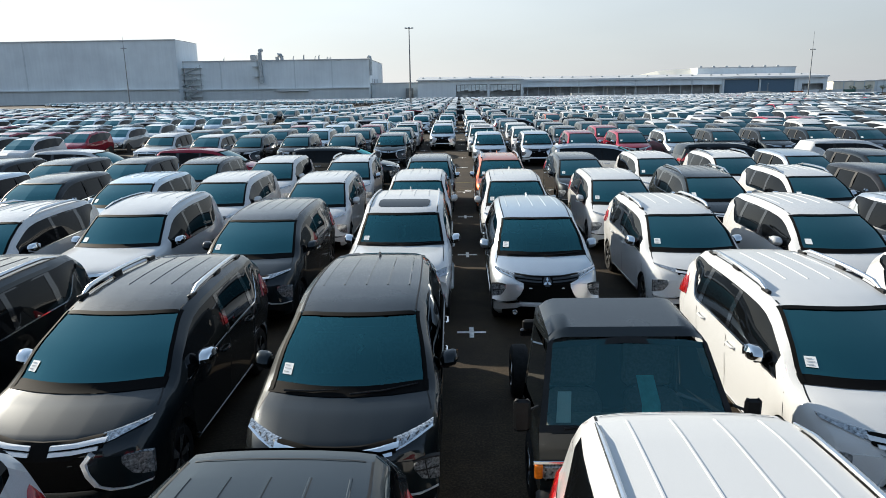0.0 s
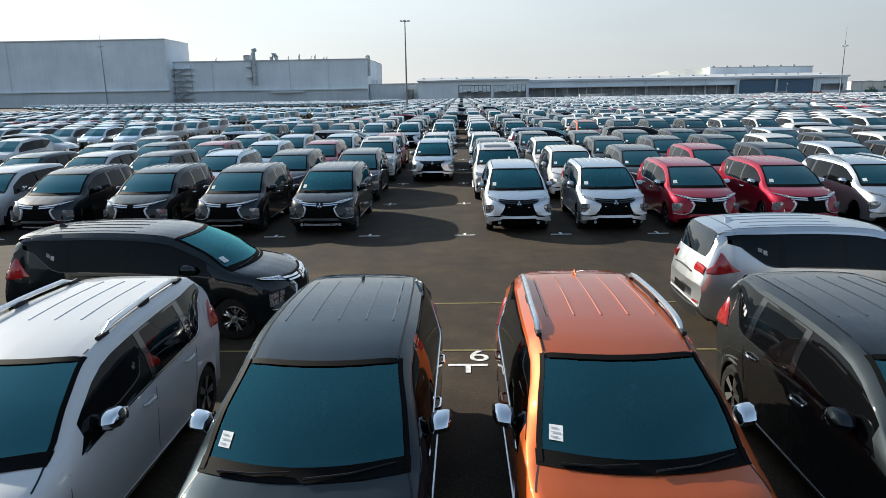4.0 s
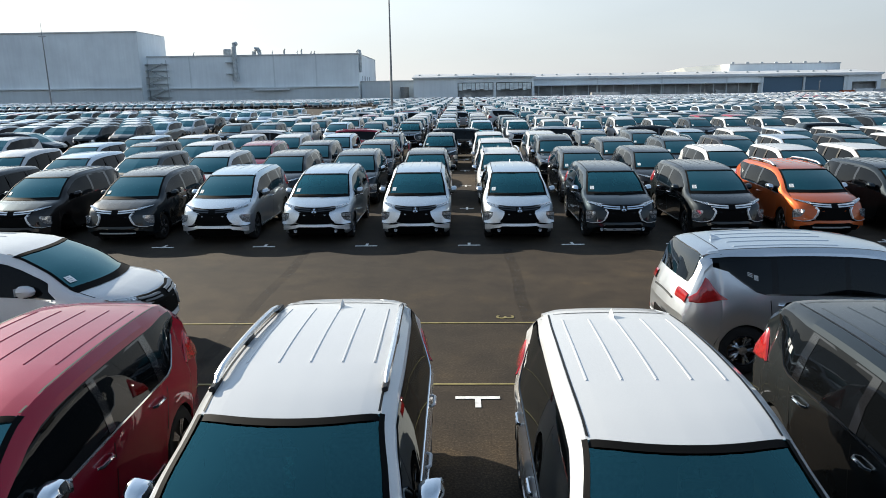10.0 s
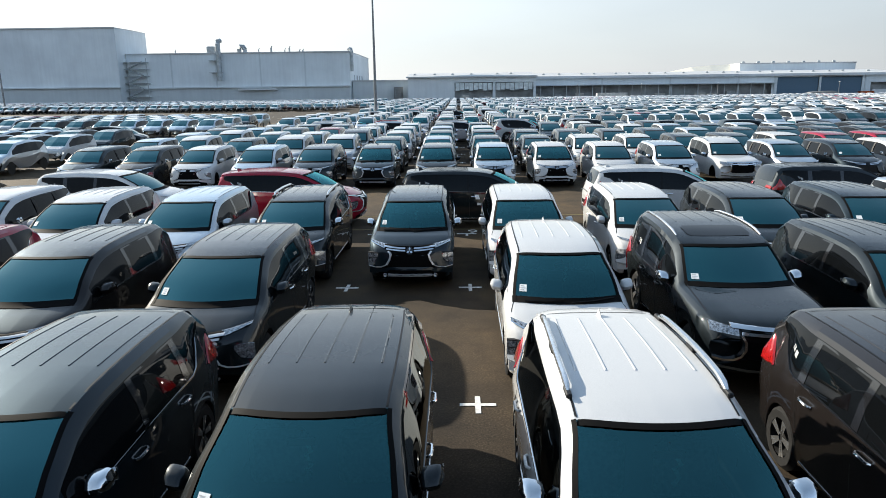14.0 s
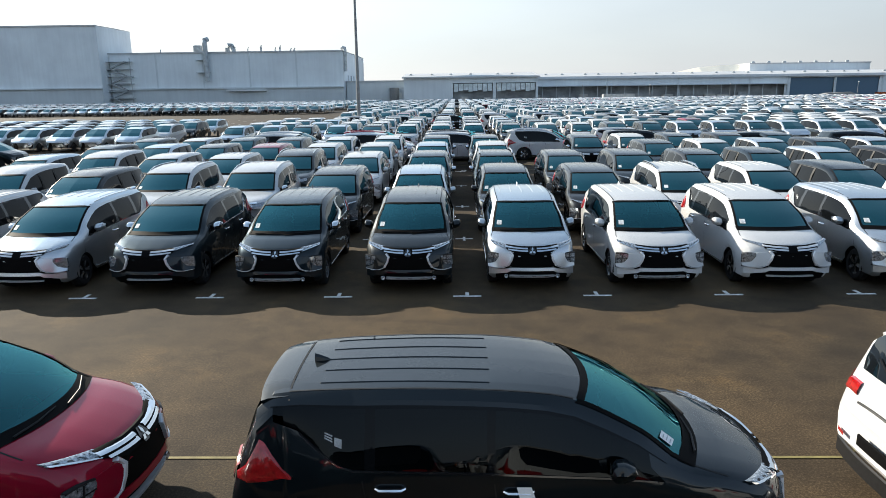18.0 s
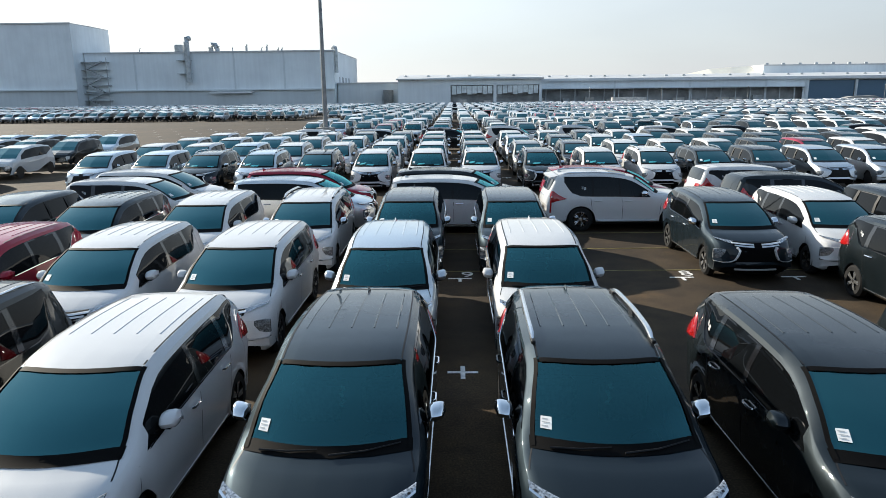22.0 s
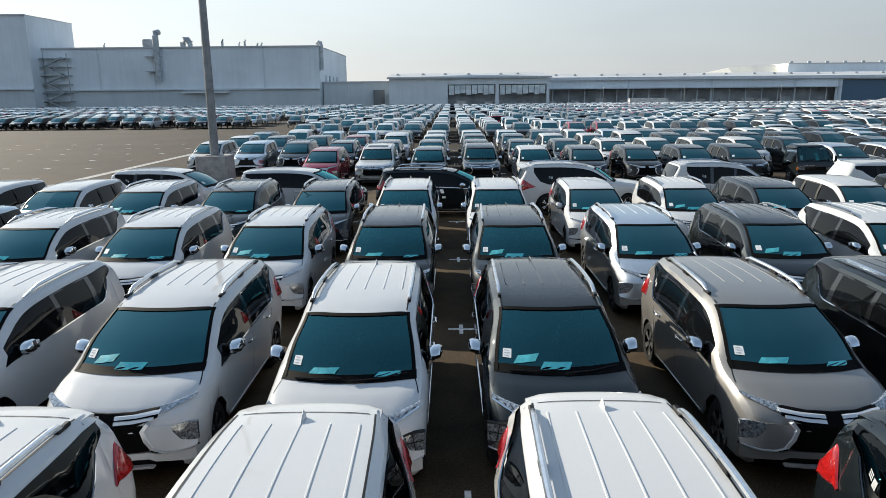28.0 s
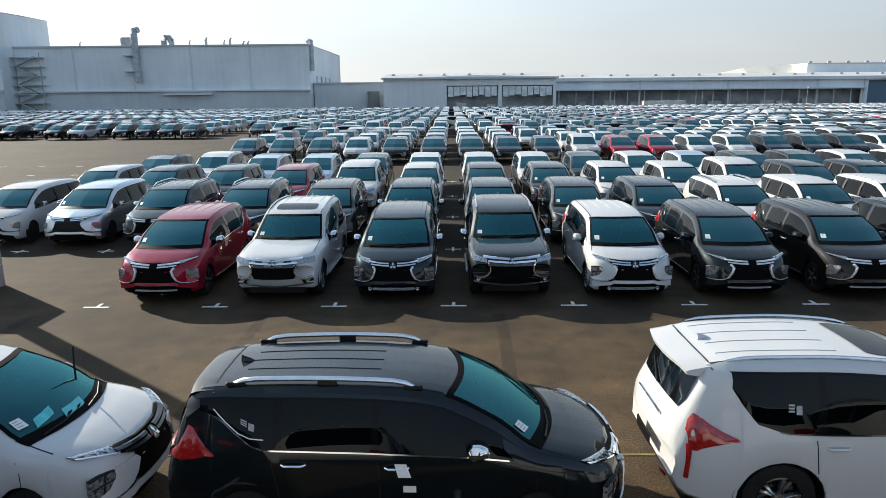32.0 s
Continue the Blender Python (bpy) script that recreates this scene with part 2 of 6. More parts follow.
def asphalt():
    m, nt, b = nodes_of("asphalt")
    fine = noise_node(nt, 38.0, 8.0, "Object", 0.8)
    tc = nt.nodes.new("ShaderNodeTexCoord")
    vor = nt.nodes.new("ShaderNodeTexVoronoi")
    vor.inputs["Scale"].default_value = 150.0
    nt.links.new(tc.outputs["Object"], vor.inputs["Vector"])
    big = noise_node(nt, 0.22, 6.0)
    mid = noise_node(nt, 1.7, 5.0)
    base = ramp(nt, fine.outputs[0], [(0.33, (0.024, 0.0175, 0.010)), (0.52, (0.088, 0.064, 0.036)), (0.72, (0.235, 0.178, 0.112))])
    patch = ramp(nt, big.outputs[0], [(0.35, (0.62, 0.62, 0.64)), (0.65, (1.15, 1.08, 1.0))])
    stain = ramp(nt, mid.outputs[0], [(0.35, (0.72, 0.72, 0.73)), (0.55, (1, 1, 1)), (0.8, (1.12, 1.1, 1.05))])
    c = mix_col(nt, 1.0, base.outputs[0], patch.outputs[0], 'MULTIPLY')
    c = mix_col(nt, 1.0, c, stain.outputs[0], 'MULTIPLY')
    worn = noise_node(nt, 0.75, 7.0, "Object", 0.7)
    grit = ramp(nt, worn.outputs[0], [(0.42, (0.82, 0.82, 0.84)), (0.56, (1, 1, 1)), (0.70, (1.45, 1.36, 1.16))])
    c = mix_col(nt, 1.0, c, grit.outputs[0], 'MULTIPLY')
    # asphalt tone scaled along y, rising and falling from block to block
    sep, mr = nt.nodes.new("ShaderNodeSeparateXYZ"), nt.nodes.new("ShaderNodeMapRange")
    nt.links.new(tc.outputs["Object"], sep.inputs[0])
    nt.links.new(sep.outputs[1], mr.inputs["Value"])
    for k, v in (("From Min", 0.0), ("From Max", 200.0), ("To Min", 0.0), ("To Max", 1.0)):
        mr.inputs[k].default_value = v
    yard_tone = ramp(nt, mr.outputs[0], [(0.0, (0.62, 0.64, 0.70)), (0.34, (0.50, 0.52, 0.60)), (0.45, (0.92, 0.90, 0.86)), (0.50, (0.90, 0.88, 0.84)), (0.585, (0.62, 0.60, 0.60)), (0.63, (0.62, 0.60, 0.60)), (0.76, (1.15, 1.10, 1.06)), (0.80, (0.95, 0.92, 0.90)), (0.835, (0.42, 0.41, 0.43))])
    c = mix_col(nt, 1.0, c, yard_tone.outputs[0], 'MULTIPLY')
    nt.links.new(c, b.inputs["Base Color"])
    b.inputs["Roughness"].default_value, b.inputs["Specular IOR Level"].default_value = 0.9, 0.25
    bump(nt, b, vor.outputs["Distance"], 0.10, 0.004)
    return m


def cladding(name, col, pitch, rough=0.55):
    """Profiled metal sheet: upright ribs, streaks running down, faint stains."""
    m, nt, b = nodes_of(name)
    tc = nt.nodes.new("ShaderNodeTexCoord")
    mp = nt.nodes.new("ShaderNodeMapping")
    mp.inputs["Scale"].default_value = (1, 1, 0.06)
    nt.links.new(tc.outputs["Object"], mp.inputs[0])
    n = nt.nodes.new("ShaderNodeTexNoise")
    n.inputs["Scale"].default_value, n.inputs["Detail"].default_value = 0.9, 6
    nt.links.new(mp.outputs[0], n.inputs["Vector"])
    st = noise_node(nt, 0.06, 5.0)
    r = ramp(nt, n.outputs[0], [(0.3, tuple(c * 0.96 for c in col)), (0.7, tuple(c * 1.03 for c in col))])
    r2 = ramp(nt, st.outputs[0], [(0.35, (0.90, 0.90, 0.91)), (0.65, (1.05, 1.05, 1.05))])
    nt.links.new(mix_col(nt, 1.0, r.outputs[0], r2.outputs[0], 'MULTIPLY'), b.inputs["Base Color"])
    w = nt.nodes.new("ShaderNodeTexWave")
    w.inputs["Scale"].default_value = 1.0 / pitch
    w.inputs["Distortion"].default_value = 0
    nt.links.new(tc.outputs["Object"], w.inputs["Vector"])
    bump(nt, b, w.outputs[0], 0.3, 0.04)
    b.inputs["Roughness"].default_value = rough
    return m


M["D"] = paint("paint_warm_grey", (0.24, 0.23, 0.215), 0.45, 0.34)
def seam_film():
    """Thin dark film of sealant, worn through in patches."""
    m, nt, b = nodes_of("seam_film")
    b.inputs["Base Color"].default_value, b.inputs["Roughness"].default_value = (0.012, 0.010, 0.009, 1), 0.8
    n = noise_node(nt, 2.2, 6.0)
    r = ramp(nt, n.outputs[0], [(0.3, (0.05,) * 3), (0.7, (0.36,) * 3)])
    nt.links.new(r.outputs[0], b.inputs["Alpha"])
    return m


M["seam"] = seam_film()
M["asphalt"] = asphalt()
# darker than clad; below the canopies this tone carries the shade there
M["clad_low"] = cladding("mid_grey_cladding", (0.62, 0.67, 0.68), 0.9)
M["glazing"] = plain("hazy_glazing", (0.74, 0.80, 0.80), 0.25, vary=0.2, scale=0.5)
M["clad"] = cladding("grey_cladding", (0.80, 0.85, 0.86), 0.9)
M["clad_dark"] = cladding("dark_cladding", (0.68, 0.73, 0.74), 0.9)
M["clad_light"] = cladding("light_cladding", (0.80, 0.82, 0.82), 0.9)
M["cream"] = cladding("cream_roof_sheet", (0.90, 0.84, 0.70), 1.2)
M["roofsheet"] = cladding("grey_roof_sheet", (0.55, 0.56, 0.56), 1.2)
# grey of hall insides and openings; their half-light is put into this colour
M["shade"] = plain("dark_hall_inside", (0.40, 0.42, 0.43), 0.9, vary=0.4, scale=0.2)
M["steel"] = plain("galvanised_steel", (0.22, 0.23, 0.235), 0.55, 0.35, vary=0.25, scale=3)
M["duct"] = plain("duct_metal", (0.44, 0.47, 0.48), 0.5, 0.2, vary=0.25, scale=0.7)
M["concrete"] = plain("concrete", (0.34, 0.33, 0.31), 0.85, vary=0.28, scale=3.5)
M["blue"] = plain("blue_door_sheet", (0.10, 0.17, 0.24), 0.6)
M["leaf"] = plain("tree_leaf", (0.045, 0.07, 0.03), 0.7, vary=0.4, scale=1.5)
M["bark"] = plain("tree_bark", (0.10, 0.08, 0.06), 0.9, vary=0.3, scale=4)
M["green"] = plain("green_sheet", (0.05, 0.14, 0.11), 0.6)
M["tarp"] = plain("pale_wrap", (0.62, 0.60, 0.56), 0.7, vary=0.2, scale=1.0)


# ---- mesh building ----
class Build:
    """Collects points and faces of one mesh; faces may carry a material slot."""

    def __init__(self):
        self.v, self.f, self.s = [], [], []

    def add(self, verts, faces, slot=0):
        k = len(self.v)
        self.v += [tuple(p) for p in verts]
        self.f += [tuple(i + k for i in f) for f in faces]
        self.s += [slot] * len(faces)
        return self

    def grid(self, rows, slot=0, skip=None):
        n = len(rows[0])
        fs = []
        for i in range(len(rows) - 1):
            for j in range(n - 1):
                if skip is None or not skip(i, j):
                    fs.append((i * n + j, (i + 1) * n + j, (i + 1) * n + j + 1, i * n + j + 1))
        return self.add([p for r in rows for p in r], fs, slot)

    def box(self, x0, x1, y0, y1, z0, z1, slot=0, bev=0.0):
        b = min(bev, abs(x1 - x0) * 0.45, abs(y1 - y0) * 0.45, abs(z1 - z0) * 0.45)
        if b <= 0:
            v = [(x, y, z) for z in (z0, z1) for y in (y0, y1) for x in (x0, x1)]
            return self.add(v, [(0, 2, 3, 1), (4, 5, 7, 6), (0, 1, 5, 4), (1, 3, 7, 5), (3, 2, 6, 7), (2, 0, 4, 6)], slot)
        rings = []
        for z, d in ((z0, b), (z0 + b, 0), (z1 - b, 0), (z1, b)):
            xa, xb, ya, yb = x0 + d, x1 - d, y0 + d, y1 - d
            rings.append([(xa + b, ya, z), (xb - b, ya, z), (xb, ya + b, z), (xb, yb - b, z), (xb - b, yb, z), (xa + b, yb, z), (xa, yb - b, z), (xa, ya + b, z)])
        k = [p for r in rings for p in r]
        fs = [tuple(range(7, -1, -1)), tuple(range(24, 32))]
        for i in range(3):
            for j in range(8):
                fs.append((i * 8 + j, i * 8 + (j + 1) % 8, i * 8 + 8 + (j + 1) % 8, i * 8 + 8 + j))
        return self.add(k, fs, slot)

    def tube(self, pts, radii, seg=8, slot=0, cap=True):
        pts = [Vector(p) for p in pts]
        rings = []
        for i, p in enumerate(pts):
            d = (pts[min(i + 1, len(pts) - 1)] - pts[max(i - 1, 0)]).normalized()
            up = Vector((0, 0, 1)) if abs(d.z) < 0.9 else Vector((1, 0, 0))
            a = d.cross(up).normalized()
            c = a.cross(d)
            r = radii[i] if isinstance(radii, (list, tuple)) else radii
            rings.append([p + a * r * math.cos(2 * math.pi * k / seg) + c * r * math.sin(2 * math.pi * k / seg) for k in range(seg)])
        fs = []
        for i in range(len(rings) - 1):
            for k in range(seg):
                fs.append((i * seg + k, i * seg + (k + 1) % seg, (i + 1) * seg + (k + 1) % seg, (i + 1) * seg + k))
        if cap:
            fs += [tuple(range(seg - 1, -1, -1)), tuple(range((len(rings) - 1) * seg, len(rings) * seg))]
        return self.add([p for r in rings for p in r], fs, slot)

    def lathe_x(self, prof, seg=20, slot=0, centre=(0, 0, 0)):
        """Turns (x, r) pairs about the x axis."""
        cx, cy, cz = centre
        rows = []
        for k in range(seg + 1):
            a = 2 * math.pi * k / seg
            rows.append([(cx + x, cy + r * math.cos(a), cz + r * math.sin(a)) for x, r in prof])
        return self.grid(rows, slot)

    def mesh(self, name, mats, smooth=True, weld=True):
        me = bpy.data.meshes.new(name)
        me.from_pydata(self.v, [], self.f)
        for m in mats:
            me.materials.append(m)
        if len(mats) > 1:
            me.polygons.foreach_set("material_index", self.s)
        bm = bmesh.new()
        bm.from_mesh(me)
        if weld:
            bmesh.ops.remove_doubles(bm, verts=bm.verts, dist=0.0004)
        bmesh.ops.recalc_face_normals(bm, faces=bm.faces)
        if smooth:
            for e in bm.edges:
                if len(e.link_faces) == 2 and e.calc_face_angle(0) > (0.25 if e.verts[0].co.z > 1.5 and abs(e.verts[0].co.x) < 0.52 else 0.45 if e.verts[0].co.z > 1.4 else 0.7):
                    e.smooth = False
            for f in bm.faces:
                f.smooth = True
        bm.to_mesh(me)
        bm.free()
        return me


def part(name, build, mats, parent, label="", smooth=True):
    mats = mats if isinstance(mats, (list, tuple)) else [mats]
    ob = new(name, build.mesh(name, mats, smooth))
    ob.parent = parent
    if label:
        ob["label"] = label
    return ob


def lerp_table(tab):
    xs, ys = [a for a, _ in tab], [b for _, b in tab]
    return lambda v: float(np.interp(v, xs, ys))


def smooth_table(tab):
    """Cubic through the table's points, without overshoot."""
    xs, ys = [a for a, _ in tab], [b for _, b in tab]
    d = [(ys[i + 1] - ys[i]) / (xs[i + 1] - xs[i]) for i in range(len(xs) - 1)]
    m = [d[0]] + [0 if d[i - 1] * d[i] <= 0 else 2 * d[i - 1] * d[i] / (d[i - 1] + d[i]) for i in range(1, len(d))] + [d[-1]]

    def f(v):
        v = min(max(v, xs[0]), xs[-1])
        i = min(max(int(np.searchsorted(xs, v)) - 1, 0), len(d) - 1)
        h = xs[i + 1] - xs[i]
        t = (v - xs[i]) / h
        return ((2 * t ** 3 - 3 * t * t + 1) * ys[i] + (t ** 3 - 2 * t * t + t) * h * m[i]
                + (-2 * t ** 3 + 3 * t * t) * ys[i + 1] + (t ** 3 - t * t) * h * m[i + 1])
    return f


# ---- the car body as a surface ----
class Shape:
    """Outer skin of a car. y runs from the nose (0) to the tail (length); front faces -y."""

    def __init__(self, length, top, bottom, belt, wide, roof, axles, arch, bow, screen, nose):
        self.L, self.top, self.zb, self.wb, self.wr = length, smooth_table(top), lerp_table(belt), smooth_table(wide), smooth_table(roof)
        self.axles, self.arch, self.bow, self.screen = axles, arch, bow, screen
        self.bot, self.nose = lerp_table(bottom), lerp_table(nose)

    def zbot(self, y):
        z = self.bot(y)
        for a in self.axles:
            r = self.arch
            if abs(y - a) < r:
                z = max(z, 0.33 + math.sqrt(r * r - (y - a) ** 2))
        return z

    def section(self, y):
        zt, w = self.top(y), self.wb(y)
        z0 = min(self.zbot(y), zt - 0.06)
        zb = min(self.zb(y), zt - 0.045)
        zb = max(zb, z0 + 0.03)
        sill = min(zb, self.base)
        cab = min(max((zt - min(self.zb(y), self.base) - 0.05) / 0.35, 0), 1)
        ex = self.wr(y)
        ez = zt - (0.026 + 0.046 * cab)
        ez = max(ez, zb + 0.008)
        bx = w - 0.015
        if zb > sill:
            bx += (ex - bx) * (zb - sill) / max(ez - sill, 0.05)
        def g(k):
            return (bx + (ex - bx) * k + 0.022 * cab * math.sin(math.pi * k), zb + (ez - zb) * k)
        h = max(sill - z0, 0.03)
        lip = max(min(max((self.arch + 0.04 - abs(y - a)) / 0.08, 0), 1) for a in self.axles)
        p = [(w - 0.09 + 0.075 * lip, z0), (w - 0.035 + 0.027 * lip, z0 + 0.06 * h), (w - 0.020 + 0.017 * lip, z0 + 0.38 * h), (w + 0.004, z0 + 0.72 * h), (bx, zb), g(0.48), g(0.90), (ex, ez),
             (ex - 0.075, ez + (0.62 + 0.12 * cab) * (zt - ez)), (ex * 0.64, ez + (0.89 + 0.035 * cab) * (zt - ez)), (ex * 0.32, ez + 0.98 * (zt - ez)), (0.0, zt)]
        return p

    def bend(self, x, y, z):
        a = abs(x) / 0.85
        y2 = y + self.bow * a ** 2.6 * max(0.0, 1 - y / 1.1) - 0.12 * a ** 2.6 * max(0.0, 1 - (self.L - y) / 0.8)
        y2 += 0.24 * a * a * max(0.0, 1 - max(self.screen[0] - y, 0) / 0.5 - max(y - self.screen[1], 0) / 0.9) * min(max((z - 0.92) / 0.22, 0), 1)
        return (x, y2 - self.L / 2, z)

    def side(self, y, z, off, sgn):
        p = self.section(y)
        zs, xs = [q[1] for q in p[:8]], [q[0] for q in p[:8]]
        return self.bend(sgn * (float(np.interp(z, zs, xs)) + off), y, z)

    def side_band(self, y, q):
        """A point between section corners q (fractional), for windows."""
        p = self.section(y)
        i = min(int(q), 10)
        t = q - i
        return p[i][0] * (1 - t) + p[i + 1][0] * t, p[i][1] * (1 - t) + p[i + 1][1] * t

    def up(self, y, f):
        p = self.section(y)
        xs, zs = [q[0] for q in p[:6:-1]], [q[1] for q in p[:6:-1]]
        x = f * p[7][0]
        return Vector(self.bend(x, y, float(np.interp(abs(x), xs, zs))))

    def over(self, y, f, off):
        d = 0.02
        a, b = self.up(y + d, f) - self.up(y - d, f), self.up(y, min(f + 0.03, 1)) - self.up(y, max(f - 0.03, -1))
        n = b.cross(a).normalized()
        return self.up(y, f) + (n if n.z > 0 or n.y > 0.5 else -n) * off

    def front(self, x, z, off):
        z = z + self.lift
        y = self.nose(z)
        p = self.bend(x, y, z)
        return (p[0], p[1] - off, p[2])


def stations(sh, fine):
    s0, s1 = sh.screen
    ys = {0.0, 0.02, 0.05, 0.1, 0.18, 0.3, s0, s1, sh.L, sh.L - 0.02, sh.L - 0.06, sh.L - 0.14}
    step = 0.20 if fine else 0.30
    ys |= {round(v, 3) for v in np.arange(0.42, sh.L - 0.2, step)}
    for a in sh.axles:
        for k in range(-6, 7) if fine else range(-3, 4):
            ys.add(round(a + sh.arch * math.sin(k * math.pi / (12.02 if fine else 6.02)), 3))
    if fine:
        ya, yb = sh.ribs[0]
        ys |= {ya, ya + 0.006, yb - 0.006, yb}
    ys |= set(sh.marks)
    ys |= set(sh.cuts) if fine else set(sh.cuts[::len(sh.cuts) - 1])
    out = []
    for v in sorted(ys):
        if not out or v - out[-1] > 0.0055:
            out.append(v)
        elif v in sh.cuts or v in (s0, s1):
            out[-1] = v
    return out


KEEP = {True: list(range(12)), False: [0, 2, 3, 4, 6, 7, 8, 9, 11]}


def glazed(sh, y, q):
    """Which opening of the skin a spot lies in, if any."""
    if sh.screen[0] < y < sh.screen[1] and q >= 8:
        return "screen"
    if sh.cuts[0] < y < sh.cuts[-1] and q in (4, 5):
        return "side"
    return ""


def ribbed(sh, y, p):
    """The section's top with pressed ribs: more points across, raised at each rib."""
    ex = p[7][0]
    xs, zs = [q[0] for q in p[:6:-1]], [q[1] for q in p[:6:-1]]
    ya, yb = sh.ribs[0]
    e = 0.0065 if ya + 0.003 < y < yb - 0.003 else 0.0
    out = []
    for f in sorted((abs(r) for r in sh.ribs[1] if r >= 0), reverse=True):
        out += [(f + 0.015, 0), (f + 0.007, e), (f - 0.007, e), (f - 0.015, 0)] if f > 0.03 else [(0.015, 0), (0.007, e), (0.0, e)]
    if out[-1][0] > 0:
        out.append((0.0, 0))
    return p[:9] + [(f * ex, float(np.interp(f * ex, xs, zs)) + h) for f, h in out]


def skin(sh, fine):
    b = Build()
    ys = stations(sh, fine)
    keep = KEEP[fine]

    def line(y):
        p = sh.section(y)
        return ribbed(sh, y, p) if fine else [p[k] for k in keep]
    kind = list(range(40)) if fine else keep
    for sgn in (1, -1):
        rows = [[sh.bend(sgn * p[0], y, p[1]) for p in line(y)] for y in ys]
        b.grid(rows, 0, lambda i, j: glazed(sh, (ys[i] + ys[i + 1]) / 2, kind[j]))
    # floor pan between the two sills
    low = [sh.section(y)[0] for y in ys]
    pan = [[sh.bend(p[0], y, p[1]), sh.bend(-p[0], y, p[1])] for y, p in zip(ys, low)]
    k = next(i for i, y in enumerate(ys) if y > 0.09)
    b.grid(pan[:k + 1]).grid(pan[k:-3], 1).grid(pan[-4:])
    for y in (ys[0], ys[-1]):
        p = line(y)
        for j in range(len(p) - 1):
            b.add([sh.bend(p[j][0], y, p[j][1]), sh.bend(p[j + 1][0], y, p[j + 1][1]), sh.bend(-p[j + 1][0], y, p[j + 1][1]), sh.bend(-p[j][0], y, p[j][1])], [(0, 1, 2, 3)])
    return b


def pane(sh, fine, sides, zone, y0, y1):
    """Glass that fills an opening of the skin, edge to edge, between y0 and y1."""
    b = Build()
    ys = stations(sh, fine)
    keep = KEEP[fine]
    for sgn in sides:
        rows = [[sh.bend(sgn * p[0], y, p[1]) for p in (sh.section(y)[k] for k in keep)] for y in ys]
        b.grid(rows, 0, lambda i, j: not (y0 < (ys[i] + ys[i + 1]) / 2 < y1 and glazed(sh, (ys[i] + ys[i + 1]) / 2, keep[j]) == zone))
    used = sorted({i for f in b.f for i in f})
    m = {k: n for n, k in enumerate(used)}
    b.v = [b.v[k] for k in used]
    b.f = [tuple(m[i] for i in f) for f in b.f]
    return b


def top_patch(sh, y0, y1, f0, f1, off, ny=6, nf=8, round_y=0.0, thick=0.0):
    rows = []
    for i in range(ny + 1):
        y = y0 + (y1 - y0) * i / ny
        t = abs(2 * i / ny - 1)
        c = round_y * max(0, t - 0.7) / 0.3 if round_y else 0
        rows.append([sh.over(y, (f0 + f1) / 2 + (f1 - f0) / 2 * (1 - c) * (2 * j / nf - 1), off) for j in range(nf + 1)])
    return Build().grid(rows)


def side_patch(sh, sgn, ys, q0, q1, off, nq=3):
    rows = []
    for y in ys:
        r = []
        for j in range(nq + 1):
            x, z = sh.side_band(y, q0 + (q1 - q0) * j / nq)
            r.append(sh.bend(sgn * (x + off), y, z))
        rows.append(r)
    return Build().grid(rows)


def front_strip(sh, sgn, xs, lo, hi, off, n=2, depth=0.03, low_off=None):
    """A raised piece of the car's face between two lines, with turned-in edges; low_off: how far its lower line stands out."""
    rows = []
    low = off if low_off is None else low_off
    for x, a, c in zip(xs, lo, hi):
        r = [sh.front(sgn * x, a, -depth)]
        r += [sh.front(sgn * x, a + (c - a) * k / n, low + (off - low) * k / n) for k in range(n + 1)]
        r.append(sh.front(sgn * x, c, -depth))
        rows.append(r)
    b = Build().grid(rows)
    for r in (rows[0], rows[-1]):
        b.add(r, [tuple(range(len(r)))])
    return b


def front_line(sh, sgn, pts, half, off, depth=0.02):
    """A narrow raised moulding along a bent line (x, z) of the car's face."""
    rows = []
    n = len(pts)
    for i, (x, z) in enumerate(pts):
        (xa, za), (xb, zb) = pts[max(i - 1, 0)], pts[min(i + 1, n - 1)]
        d = math.hypot(xb - xa, zb - za)
        ox, oz = -(zb - za) / d * half, (xb - xa) / d * half
        rows.append([sh.front(sgn * (x + ox * s), z + oz * s, o) for s, o in ((-1.5, -depth), (-.8, off), (.8, off), (1.5, -depth))])
    b = Build().grid(rows)
    for r in (rows[0], rows[-1]):
        b.add(r, [(0, 1, 2, 3)])
    return b


def side_strip(sh, sgn, pts, half, off, depth=0.01):
    """A narrow strip along points (y, z) of the flank."""
    rows = []
    for y, z in pts:
        rows.append([sh.side(y, z - half, -depth, sgn), sh.side(y, z - half, off, sgn), sh.side(y, z + half, off, sgn), sh.side(y, z + half, -depth, sgn)])
    return Build().grid(rows)


def upright_strip(sh, sgn, y, z0, z1, half, off, lean=0.0):
    rows = []
    for k in range(7):
        z = z0 + (z1 - z0) * k / 6
        yy = y + lean * k / 6
        rows.append([sh.side(yy - half, z, off, sgn), sh.side(yy + half, z, off, sgn)])
    return Build().grid(rows)


